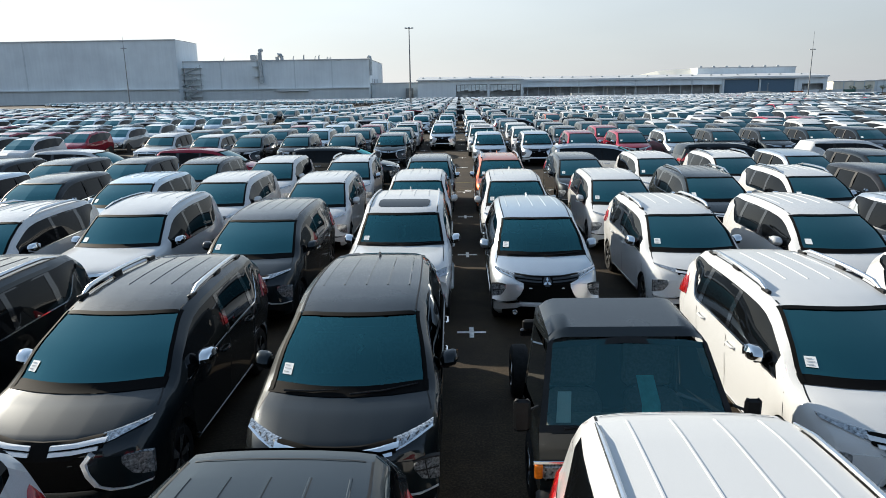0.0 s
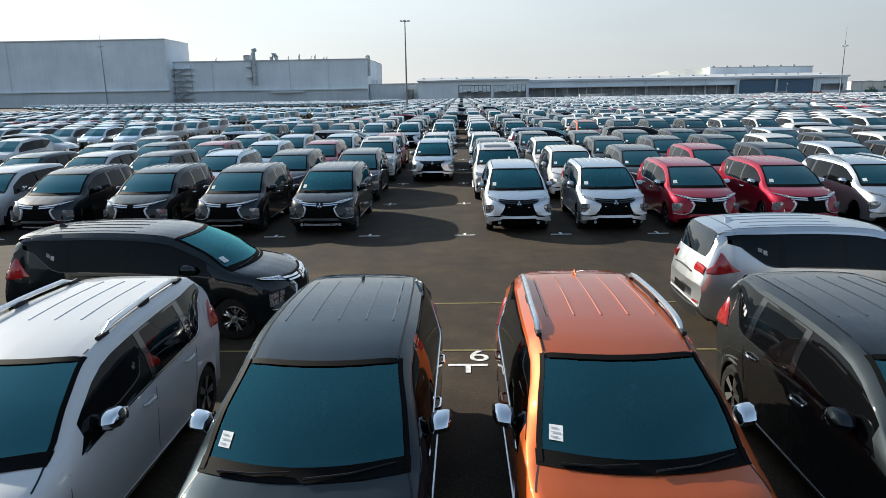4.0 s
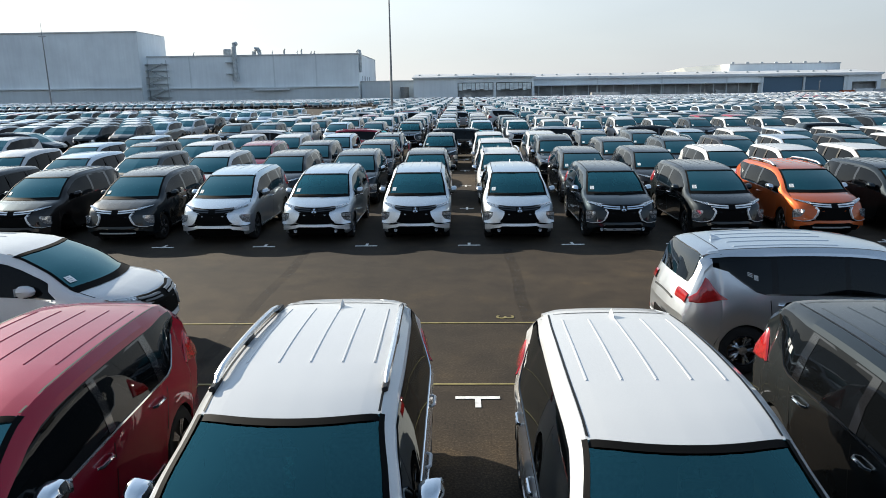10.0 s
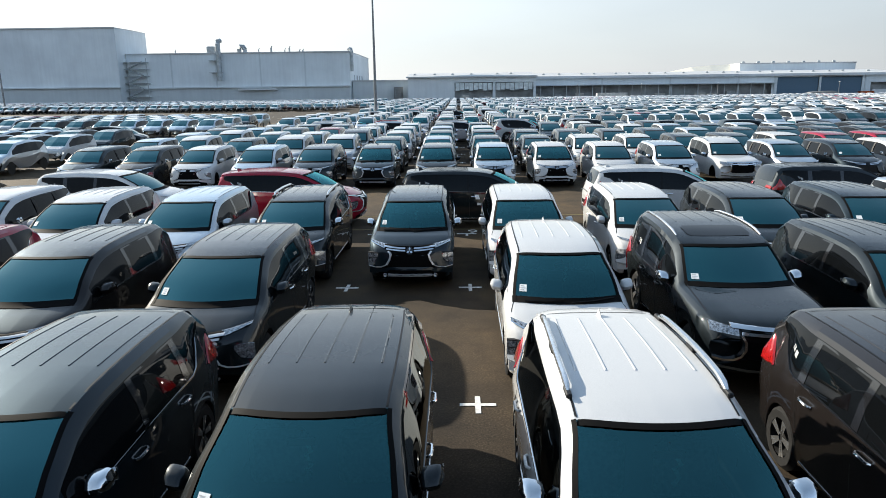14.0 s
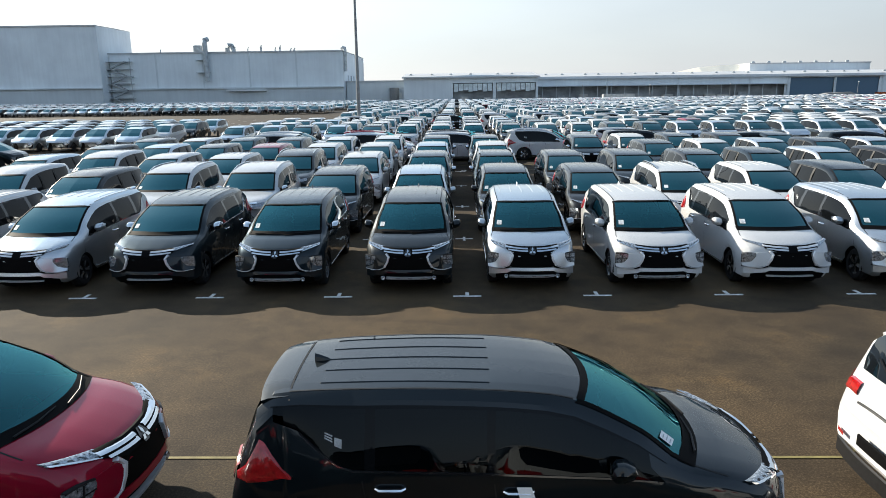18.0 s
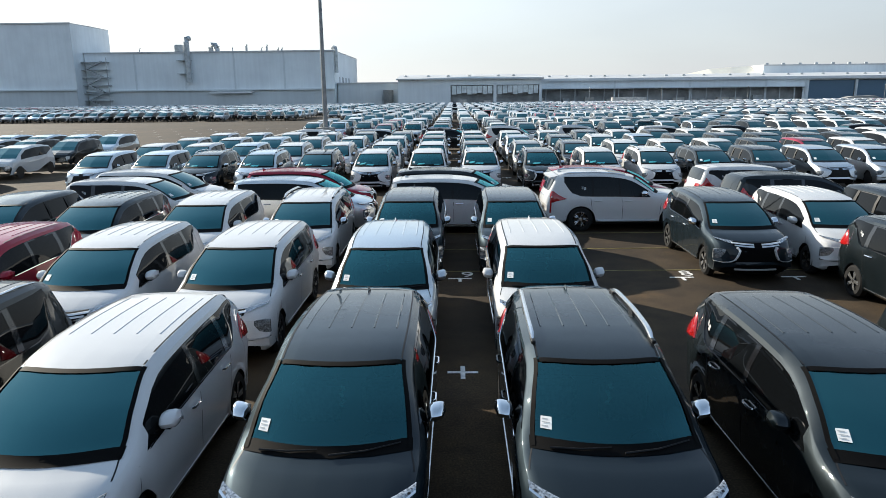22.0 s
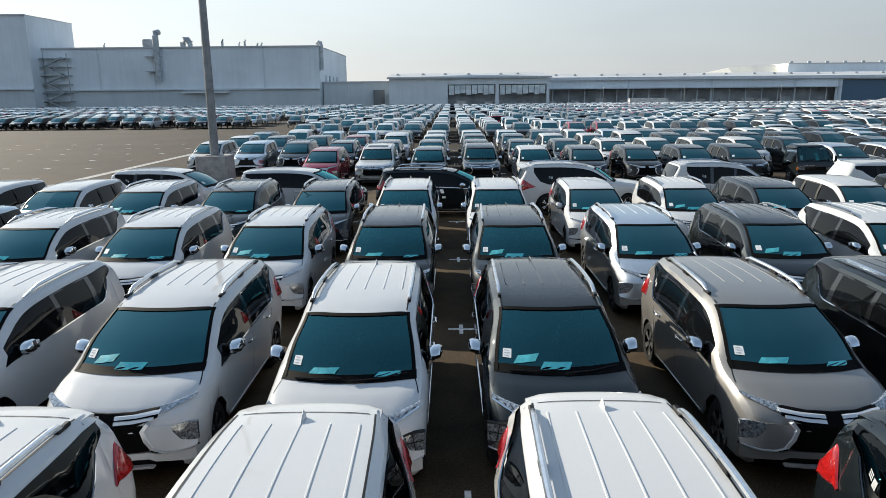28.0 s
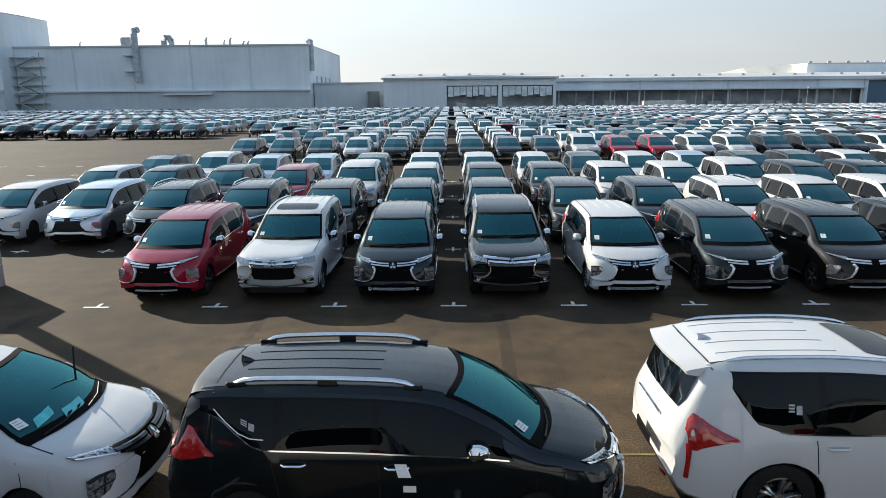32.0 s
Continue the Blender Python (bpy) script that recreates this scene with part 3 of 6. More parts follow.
mpv = Shape(
    4.475,
    [(0, .72), (.03, .81), (.10, .895), (.25, .955), (.45, 1.02), (.62, 1.055), (.70, 1.078), (.90, 1.212), (1.10, 1.333), (1.36, 1.455), (1.62, 1.556), (1.85, 1.600), (2.40, 1.642), (2.95, 1.654),
     (3.50, 1.643), (3.92, 1.618), (4.14, 1.585), (4.23, 1.48), (4.33, 1.22), (4.43, .98), (4.475, .80)],
    [(0, .46), (.02, .32), (.06, .25), (.15, .215), (4.2, .24), (4.40, .30), (4.475, .45)],
    [(0, .66), (.25, .87), (.9, .985), (1.4, 1.03), (2.4, 1.07), (3.42, 1.095), (3.54, 1.13), (3.88, 1.36), (4.08, 1.41), (4.20, 1.34), (4.30, 1.13), (4.475, .72)],
    [(0, .80), (.15, .838), (.4, .862), (.8, .872), (1.5, .875), (3.5, .875), (4.0, .855), (4.3, .815), (4.475, .74)],
    [(0, .72), (.3, .775), (.6, .805), (.72, .800), (1.1, .755), (1.62, .680), (2.4, .692), (3.5, .668), (4.0, .635), (4.14, .63), (4.23, .68), (4.475, .71)],
    (0.86, 3.635), 0.365, 0.26, (0.70, 1.62),
    [(.215, .15), (.25, .06), (.32, .02), (.46, 0), (.72, 0), (.81, .03), (.895, .10), (.955, .25), (1.02, .45), (1.09, .70)])
mpv.cuts = (1.00, 2.32, 2.40, 3.26, 3.34, 4.08)
mpv.base, mpv.marks = 1.10, (3.54, 3.88)
mpv.ribs = ((2.38, 3.72), (-0.70, -0.35, 0.0, 0.35, 0.70))
mpv.lift, mpv.gap, mpv.hatch = .045, 3.945, (4.18, .16)

suv = Shape(
    4.785,
    [(0, .84), (.03, .92), (.10, .985), (.25, 1.035), (.70, 1.095), (1.10, 1.135), (1.22, 1.15), (1.58, 1.38), (1.95, 1.60), (2.15, 1.66), (2.70, 1.735), (3.30, 1.765),
     (3.90, 1.755), (4.25, 1.725), (4.45, 1.68), (4.53, 1.52), (4.66, 1.22), (4.76, 1.02), (4.785, .85)],
    [(0, .53), (.02, .40), (.06, .33), (.15, .29), (4.5, .30), (4.70, .38), (4.785, .55)],
    [(0, .76), (.25, .95), (1.0, 1.03), (2.0, 1.06), (3.35, 1.075), (3.70, 1.09), (3.95, 1.17), (4.10, 1.34), (4.20, 1.49), (4.34, 1.50), (4.44, 1.40), (4.6, 1.15), (4.785, .78)],
    [(0, .83), (.15, .865), (.4, .885), (.8, .900), (1.5, .9075), (3.7, .9075), (4.3, .885), (4.6, .845), (4.785, .78)],
    [(0, .74), (.3, .77), (.8, .81), (1.22, .825), (1.58, .78), (1.95, .725), (2.75, .730), (3.8, .705), (4.35, .675), (4.45, .66), (4.53, .68), (4.785, .72)],
    (0.88, 3.68), 0.452, 0.24, (1.24, 1.96),
    [(.29, .15), (.33, .06), (.40, .02), (.53, 0), (.84, 0), (.92, .03), (.985, .10), (1.035, .25), (1.095, .7)])
suv.base, suv.marks = 1.09, (3.70, 3.95, 4.10)
suv.cuts = (1.46, 2.40, 2.47, 3.30, 3.37, 4.20)
suv.lift, suv.gap, suv.hatch = 0, 4.375, (4.475, .18)
suv.ribs = ((3.05, 4.25), (-0.60, -0.20, 0.20, 0.60))


def wheel_meshes(radius, rim):
    t = Build().lathe_x([(-.10, rim), (-.105, radius - .05), (-.085, radius - .012), (-.05, radius), (.05, radius), (.085, radius - .012), (.105, radius - .05), (.10, rim)], 24)
    r = Build().lathe_x([(.10, rim + .004), (.104, rim - .012), (.075, rim - .03), (.02, rim - .05), (.015, 0.001)], 20)
    r.s = [1] * len(r.s)
    for k in range(5):
        a = 2 * math.pi * k / 5
        for d in (-0.17, 0.17):
            ca, sa, cb, sb = math.cos(a), math.sin(a), math.cos(a + d), math.sin(a + d)
            o = Vector((0, -sa, ca)) * 0.016
            i0, i1 = Vector((.088, .045 * ca, .045 * sa)), Vector((.096, (rim - .02) * cb, (rim - .02) * sb))
            back = Vector((-.045, 0, 0))
            v = [i0 - o, i0 + o, i1 + o, i1 - o, i0 - o + back, i0 + o + back, i1 + o + back, i1 - o + back]
            r.add(v, [(0, 1, 2, 3), (0, 4, 5, 1), (1, 5, 6, 2), (2, 6, 7, 3), (3, 7, 4, 0)])
    r.lathe_x([(.06, .06), (.098, .055), (.102, .001)], 12)
    one = Build().lathe_x([(-.10, rim), (-.105, radius - .05), (-.06, radius), (.06, radius), (.105, radius - .05), (.10, rim)], 16)
    one.lathe_x([(.09, rim), (.02, rim - .02), (.02, .001)], 10)
    k = len(r.v)
    for i in range(5):
        a = 2 * math.pi * i / 5
        for d in (-0.13, 0.13):
            ca, sa, cb, sb = math.cos(a), math.sin(a), math.cos(a + d), math.sin(a + d)
            o = Vector((0, -sa, ca)) * 0.022
            i0, i1 = Vector((.088, .03 * ca, .03 * sa)), Vector((.096, (rim - .005) * cb, (rim - .005) * sb))
            one.add([i0 - o, i0 + o, i1 + o, i1 - o], [(0, 1, 2, 3)], 1)
    return t.mesh("tyre", [M["tyre"]]), r.mesh("rim", [M["rim"], M["gloss"]]), one.mesh("wheel", [M["tyre"], M["rim"]])


# ---- cars with their parts ----
def add_wheels(root, sh, radius, meshes, whole):
    for a in sh.axles:
        for sgn in (1, -1):
            w = new("wheel", meshes[0 if whole else 2])
            w.parent = root
            w.matrix_local = pose(sgn * (sh.wb(a) - 0.14), a - sh.L / 2, radius, 0, 0, 0 if sgn > 0 else 180)
            if whole:
                r = new("rim", meshes[1])
                r.parent = w
                r["label"] = "five-spoke alloy rim"


def mirror_pair(root, sh, y, z, cap):
    for sgn in (1, -1):
        x0 = sh.wb(y)
        b = Build()
        rows = []
        for k in range(9):
            t = k / 8
            x = x0 - 0.035 + 0.185 * t
            h = 0.080 * math.sqrt(max(0.0, 1 - (2 * t - 1) ** 4)) + 0.004
            d = 0.135 * math.sqrt(max(0.0, 1 - (2 * t - 1.05) ** 4)) + 0.004
            ring = []
            for j in range(11):
                a = 2 * math.pi * j / 10
                cy, cz = math.cos(a), math.sin(a)
                ring.append((sgn * x, y - sh.L / 2 + 0.03 * t + d * (cy if cy < 0 else cy * 0.45), z + h * cz + 0.02 * t))
            rows.append(ring)
        b.grid(rows)
        g = Build().add([(sgn * (x0 - .01), y - sh.L / 2 + .068, z - .05), (sgn * (x0 + .145), y - sh.L / 2 + .088, z - .035), (sgn * (x0 + .145), y - sh.L / 2 + .088, z + .07), (sgn * (x0 - .01), y - sh.L / 2 + .068, z + .05)], [(0, 1, 2, 3)])
        g.box(*sorted((sgn * (x0 - .06), sgn * (x0 + .06))), y - sh.L / 2 - .03, y - sh.L / 2 + .03, z - .085, z - .05, 1)
        b.add(g.v, g.f[:1], 1)
        b.add(g.v[4:], [tuple(i - 4 for i in f) for f in g.f[1:]], 2)
        part("mirror", b, [cap, M["chrome"], M["black"]], root)


def seats(root, sh, y, z):
    for x in (-0.37, 0.37):
        b = Build()
        y0 = y - sh.L / 2
        b.box(x - .25, x + .25, y0 - .35, y0 + .18, z - .25, z - .08, 0, .05)
        b.box(x - .25, x + .25, y0 + .12, y0 + .28, z - .15, z + .42, 0, .06)
        b.box(x - .13, x + .13, y0 + .17, y0 + .28, z + .44, z + .62, 0, .05)
        part("seat", b, M["seat"], root)
    b = Build()
    y1 = sh.screen[0] - sh.L / 2
    b.box(-.72, .72, y1 - .02, y1 + .42, z - .1, sh.top(sh.screen[0]) - .06, 0, .05)
    b.tube([(.38 + .17 * math.cos(k * math.pi / 8), y1 + .58 + .05 * math.sin(k * math.pi / 8), z + .08 + .17 * math.sin(k * math.pi / 8)) for k in range(17)], .016, 6)
    part("dashboard", b, M["black"], root)
    s0, s1 = sh.screen
    p = sh.up(s1 - .20, 0) + Vector((0, .03, -.06))
    m = Build().box(p.x - .11, p.x + .11, p.y - .015, p.y + .02, p.z - .035, p.z + .03, 0, .012)
    m.tube([p, sh.up(s1 - .14, 0) - Vector((0, 0, .01))], .012, 6)
    rows = [[(p.x + .05 + .022 * math.sin(2.1 * k) + w, p.y - .03 + .012 * math.cos(3 * k + 40 * w), p.z - .02 - .036 * k) for w in (-.018, 0, .018)] for k in range(7)]
    m.grid(rows, 1)
    part("inside_mirror", m, [M["black"], M["wrap"]], root, "dark inside mirror with a hanging clear wrapper")


def papers(root, sh, teal, near=True):
    s0, s1 = sh.screen
    w = s1 - s0
    b = top_patch(sh, s0 + .16 * w, s0 + .28 * w, -.81, -.69, .008, 1, 1)
    for k in range(3 if near else 0):
        y = s0 + (.18 + .034 * k) * w
        q = top_patch(sh, y, y + .010 * w, -.795, -.73 + .02 * (k % 2), .010, 1, 1)
        b.add(q.v, q.f, 1)
    part("notice", b, [M["paper"], M["ink"]], root, "white printed sheet behind the glass")
    if near:
        c = sh.cuts
        n = side_patch(sh, -1, [c[4] + .17, c[4] + .225], 4.62, 4.92, .004, 1)
        for k in range(3):
            q = side_patch(sh, -1, [c[4] + .24, c[4] + .30], 4.70 + .10 * k, 4.76 + .10 * k, .004, 1)
            n.add(q.v, q.f)
        part("window_label", n, M["decal"], root, "small printed labels on the rear side glass", False)
    if teal:
        for a, e, f0, f1, d in ((.085, .155, -.55, -.18, .02), (.06, .11, .36, .68, -.015)) if teal == 1 else ((.10, .20, -.66, -.36, .05), (.06, .15, -.30, .10, .0)):
            rows = []
            for i in range(4):
                rows.append([sh.over(s0 + (a + (e - a) * i / 3 + d * j / 4) * w, f0 + (f1 - f0) * j / 4 + .02 * i, .007 + .004 * math.sin(2.0 * i + 3 * j)) for j in range(5)])
            part("film_sheet", Build().grid(rows), M["teal"], root, "crumpled teal plastic film behind the windscreen")


def trim_top(root, sh, rails, sunroof, cap):
    part("roof_molding", roof_lines(sh, 14), M["black"], root)
    if rails:
        rail_pair(root, sh, 15)
    ya = sh.gap - .24
    fin = Build()
    prof = ((0, -1), (.6, -1), (1, 0), (.6, 1), (0, 1))
    fin.grid([[tuple(sh.over(ya + .14 * t, 0, 0) + Vector((s * .022 * (1 - .6 * h) * (.35 + .65 * t), 0, h * .068 * t ** .8))) for h, s in prof] for t in (0, .25, .5, .75, 1)])
    fin.add([tuple(sh.over(ya + .14, 0, 0) + Vector((s * .022 * (1 - .6 * h), 0, h * .068))) for h, s in prof], [(0, 1, 2, 3, 4)])
    part("antenna_fin", fin, cap, root)
    sp = Build()
    y0, y1, e = (sh.gap + .01, sh.gap + .18, .07) if sh is mpv else (sh.gap + .012, sh.gap + .055, .25)
    rows = []
    for f in np.linspace(-.93, .93, 11):
        a, c = sh.over(y0, f, .003), sh.over(y1, f, .012)
        t = c + Vector((0, e * (1 - .3 * f * f), -.012 - .10 * e))
        rows.append([a, c, t, t + Vector((0, -.012, -.028 - .06 * (e - .07))), sh.over(y1 + .03, f, -.01) + Vector((0, 0, -.03 - .25 * (e - .07)))])
    sp.grid(rows)
    for r in (rows[0], rows[-1]):
        sp.add(r, [tuple(range(5))])
    part("spoiler", sp, cap, root)
    if sunroof:
        y0 = sh.screen[1] + .28
        part("sunroof", top_patch(sh, y0, y0 + .52, -.66, .66, .006, 10, 8, .10), M["sideglass"], root, "dark glass sunroof panel")


def tailgate_trim(root, sh):
    """Wiper on the rear glass and the bright strip across the tailgate."""
    ye, yl = sh.hatch
    part("rear_wiper", Build().tube([sh.over(ye + yl * .97, 0, .02), sh.over(ye + yl * .80, .25, .02), sh.over(ye + yl * .62, .55, .018)], [.014, .009, .006], 5), M["black"], root)
    y = ye + yl + (.085 if sh is suv else .10)
    for z, h, x, name, mat in ((.36, .07, .66, "rear_bumper_insert", "black"), (.60, .05, .26, "plate_recess", "mesh")) if sh is mpv else ((.68, .05, .26, "plate_recess", "mesh"),):
        rows = [[Vector(sh.bend(v, sh.L, z + k * h)) + Vector((0, o, 0)) for k, o in ((-1.2, -.01), (-1, .006), (1, .006), (1.2, -.01))] for v in np.linspace(-x, x, 7)]
        part(name, Build().grid(rows), M[mat], root)
    for sgn in (1, -1):
        rows = [[Vector(sh.bend(sgn * v, sh.L, z)) + Vector((0, .008, 0)) for z in (.50, .54)] for v in (.52, .60, .66)]
        part("rear_reflector", Build().grid(rows), M["tail"], root, "small red reflector")
    part("tailgate_strip", Build().tube([sh.over(y + .02 * f * f, f, .006) for f in np.linspace(-.52, .52, 7)], .013, 6), M["chrome" if sh is suv else "black"], root)


def wipers(root, sh):
    s0 = sh.screen[0]
    for xa, xb in ((.05, .80), (-.72, -.08)):
        a, b, c = sh.over(s0 + .0, xa, .022), sh.over(s0 + .025, (xa + xb) / 2, .02), sh.over(s0 + .055, xb, .016)
        part("wiper", Build().tube([a, b, c], [.010, .008, .006], 5), M["black"], root)


def fog_pair(root, sh, x, z, r):
    for sgn in (1, -1):
        c = sh.front(sgn * x, z, .022)
        fog = Build().lathe_x([(-.03, r), (.012, r), (.018, r * .8), (.006, .001)], 12)
        fog.v = [(c[0] + v[1], c[1] - v[0], c[2] + v[2]) for v in fog.v]
        part("fog_lamp", fog, M["lamp"], root)


MIRROR = {"mpv": (1.46, 1.12), "suv": (1.84, 1.15)}
BRACKET = [(.50, .815), (.425, .765), (.375, .70), (.405, .60), (.465, .495), (.56, .445), (.70, .428), (.845, .445)]
BRACKET_SUV = [(.50, .88), (.455, .80), (.45, .70), (.50, .615), (.58, .565), (.68, .545), (.80, .56)]


def join(builds):
    out = Build()
    for q in builds:
        out.add(q.v, q.f)
    return out


HOOD_EDGE = lerp_table([(0, .866), (.2, .868), (.45, .884), (.62, .902), (.75, .922), (.82, .936)])


def mpv_dark(sh, n):
    """The dark openings of the people carrier's face: slim upper grille, deep mouth, low intake and the gaps under the cheeks."""
    X = list(np.linspace(-.50, .50, 2 * n + 1))
    up = front_strip(sh, 1, X, [.728 + (.40 * (abs(x) - .30) if abs(x) > .30 else 0) for x in X], [HOOD_EDGE(abs(x)) - .010 for x in X], .024)
    half = [(.465, .485, .50), (.40, .47, .61), (.365, .462, .742), (.2, .458, .742)]
    X = [-q[0] for q in half] + [0] + [q[0] for q in half[::-1]]
    mouth = front_strip(sh, 1, X, [q[1] for q in half] + [.458] + [q[1] for q in half[::-1]], [q[2] for q in half] + [.742] + [q[2] for q in half[::-1]], .012)
    X = [-.70, -.60, -.46, -.40, 0, .40, .46, .60, .70]
    low = front_strip(sh, 1, X, [.175] * 9, [.29, .325, .345, .382, .385, .382, .345, .325, .29], .014, 1)
    for sgn in (1, -1):
        q = front_line(sh, sgn, [(.43, .462), (.50, .437), (.62, .421), (.85, .432)], .010, .006)
        low.add(q.v, q.f)
    return up, mouth, low


def mpv_bars(sh, sgn, n):
    out = []
    for d, xe in ((.030, .52), (.072, .47)):
        xs = list(np.linspace(.085, xe, n))
        out.append(front_strip(sh, sgn, xs, [HOOD_EDGE(x) - d - .028 + .02 * x for x in xs], [HOOD_EDGE(x) - d + .01 * x for x in xs], .037, 1))
    return out


def mpv_cheek(sh, sgn):
    """The painted arm that runs from the grille under the headlamp to the wing, tilted up to the light."""
    xs = [.368, .42, .50, .58, .64, .66, .71, .78, .85]
    hi = [.722, .728, .728, .722, .715, .62, .540, .508, .492]
    lo = [.69, .575, .488, .455, .446, .442, .440, .442, .450]
    return front_strip(sh, sgn, xs, hi=hi, lo=lo, off=.012, n=2, low_off=.042)


def mpv_chin(sh):
    """The painted band under the mouth, drawn out to the bumper's corners."""
    half = [(.83, .285, .412), (.72, .30, .405), (.60, .328, .408), (.48, .348, .425), (.42, .385, .448), (.2, .388, .450)]
    X = [-q[0] for q in half] + [0] + [q[0] for q in half[::-1]]
    return front_strip(sh, 1, X, [q[1] for q in half] + [.388] + [q[1] for q in half[::-1]], [q[2] for q in half] + [.45] + [q[2] for q in half[::-1]], .016, 2, low_off=.034)


def mpv_lamps(sh, sgn, n):
    xs = list(np.linspace(.47, .80, n))
    strip = front_strip(sh, sgn, xs, [.818 + .28 * (x - .47) for x in xs], [HOOD_EDGE(x) - .006 for x in xs], .012)
    xs = [.645, .675, .72, .79, .855]
    main_ = front_strip(sh, sgn, xs, [.64, .565, .535, .507, .495], [.705, .712, .712, .706, .690], .012)
    return strip, main_


def face_mpv(root, sh, fine, paint_mat, style, rails):
    """Front of the people carrier: slim upper grille with bars, deep dark mouth, bright brackets, stacked lamps, bumper bar."""
    up, mouth, low = mpv_dark(sh, 5)
    part("upper_grille", up, M["mesh"], root)
    part("lower_grille", mouth.add(low.v, low.f), M["mesh"], root, "black mesh grille")
    for sgn in (1, -1):
        for q in mpv_bars(sh, sgn, 6):
            part("grille_bar", q, M["chrome"] if style else M["gloss"], root)
        part("front_cheek", mpv_cheek(sh, sgn), paint_mat, root)
        if style:
            q = front_line(sh, sgn, BRACKET[1:5], .026 if rails else .020, .048)
            p = front_line(sh, sgn, BRACKET[4:], .007, .056)
            part("front_bracket", q.add(p.v, p.f), M["bright"], root, "bright angled bracket")
        strip, main_ = mpv_lamps(sh, sgn, 7)
        q = front_line(sh, sgn, [(x, .812 + .28 * (x - .47)) for x in (.47, .57, .67, .76, .80)], .006, .018)
        strip.add(q.v, q.f, 1)
        for k in range(4):
            x = .51 + .075 * k
            q = front_line(sh, sgn, [(x, .83 + .28 * (x - .47)), (x + .025, HOOD_EDGE(x) - .016)], .004, .017)
            strip.add(q.v, q.f, 2)
        part("daytime_lamp", strip, [M["lamp"], M["chrome"], M["black"]], root, "slim clear lamp strip")
        for pts, h in (([(.655, .625), (.75, .612), (.85, .60)], .007), ([(.735, .70), (.75, .60), (.765, .52)], .006), ([(.645, .705), (.70, .713), (.78, .708), (.855, .692)], .008)):
            q = front_line(sh, sgn, pts, h, .018)
            main_.add(q.v, q.f, 1)
        part("headlamp", main_, [M["lamp"], M["black"]], root, "stacked clear headlamp", False)
    fog_pair(root, sh, .50, .275, .042)
    X = list(np.linspace(-.44, .44, 9))
    if style:
        bar = front_strip(sh, 1, X, [.287] * 9, [.298] * 9, .030, 1)
        q = front_strip(sh, 1, X, [.250] * 9, [.263] * 9, .030, 1)
        bar.add(q.v, q.f)
        for k in range(4):
            q = front_strip(sh, 1, [-.40 + .24 * k, -.24 + .24 * k], [.272] * 2, [.279] * 2, .028, 1)
            bar.add(q.v, q.f)
        part("bumper_bar", bar, M["bright"], root)
    part("chin", mpv_chin(sh), paint_mat, root)
    emblem(root, sh, .782)


def emblem(root, sh, z):
    b = Build()
    for k in range(3):
        a = math.pi / 2 + 2 * math.pi * k / 3
        ex, ez = math.cos(a), math.sin(a)
        q = [(0, 0), (.5 * ex + .29 * -ez, .5 * ez + .29 * ex), (ex, ez), (.5 * ex + .29 * ez, .5 * ez - .29 * ex)]
        b.add([sh.front(u * .070, z + v * .070, .050) for u, v in q], [(0, 1, 2, 3)])
    b.add([sh.front(.075 * math.cos(k * math.pi / 3), z + .075 * math.sin(k * math.pi / 3), .040) for k in range(6)], [tuple(range(6))], 1)
    part("badge", b, [M["chrome"], M["gloss"]], root)


def suv_dark(sh):
    X = list(np.linspace(-.50, .50, 9))
    up = front_strip(sh, 1, X, [.80] * 9, [.965] * 9, .006)
    X = [-.46, -.445, -.41, -.2, 0, .2, .41, .445, .46]
    mouth = front_strip(sh, 1, X, [.68, .60, .555, .55, .55, .55, .555, .60, .68], [.72, .79, .805, .805, .805, .805, .805, .79, .72], .005)
    return up, mouth


def suv_bars(sh):
    out = []
    for z, w in ((.952, .60), (.885, .50)):
        X = list(np.linspace(-w, w, 9))
        out.append(front_strip(sh, 1, X, [z - .020 + .05 * abs(x) for x in X], [z + .016 + .05 * abs(x) for x in X], .036, 1))
    return out


def suv_lamp(sh, sgn):
    xs = list(np.linspace(.52, .83, 7))
    return front_strip(sh, sgn, xs, [.865 + .10 * (x - .5) for x in xs], [.955 + .14 * (x - .5) for x in xs], .010)


def face_suv(root, sh, paint_mat):
    up, mouth = suv_dark(sh)
    part("upper_grille", up, M["gloss"], root)
    for q in suv_bars(sh):
        part("grille_bar", q, M["chrome"], root)
    part("lower_grille", mouth, M["mesh"], root)
    for sgn in (1, -1):
        part("headlamp", suv_lamp(sh, sgn), M["lamp"], root, "slim clear headlamp")
        part("front_bracket", front_line(sh, sgn, BRACKET_SUV, .017, .050), M["chrome"], root, "bright angled bracket")
        part("fog_surround", front_line(sh, sgn, [(.60, .47), (.68, .505), (.80, .53)], .045, .010), M["black"], root)
    fog_pair(root, sh, .70, .50, .042)
    X = list(np.linspace(-.80, .80, 11))
    part("bumper_bar", front_strip(sh, 1, X, [.375 + .06 * abs(x) for x in X], [.41 + .06 * abs(x) for x in X], .018, 1), M["satin"], root)
    emblem(root, sh, .905)


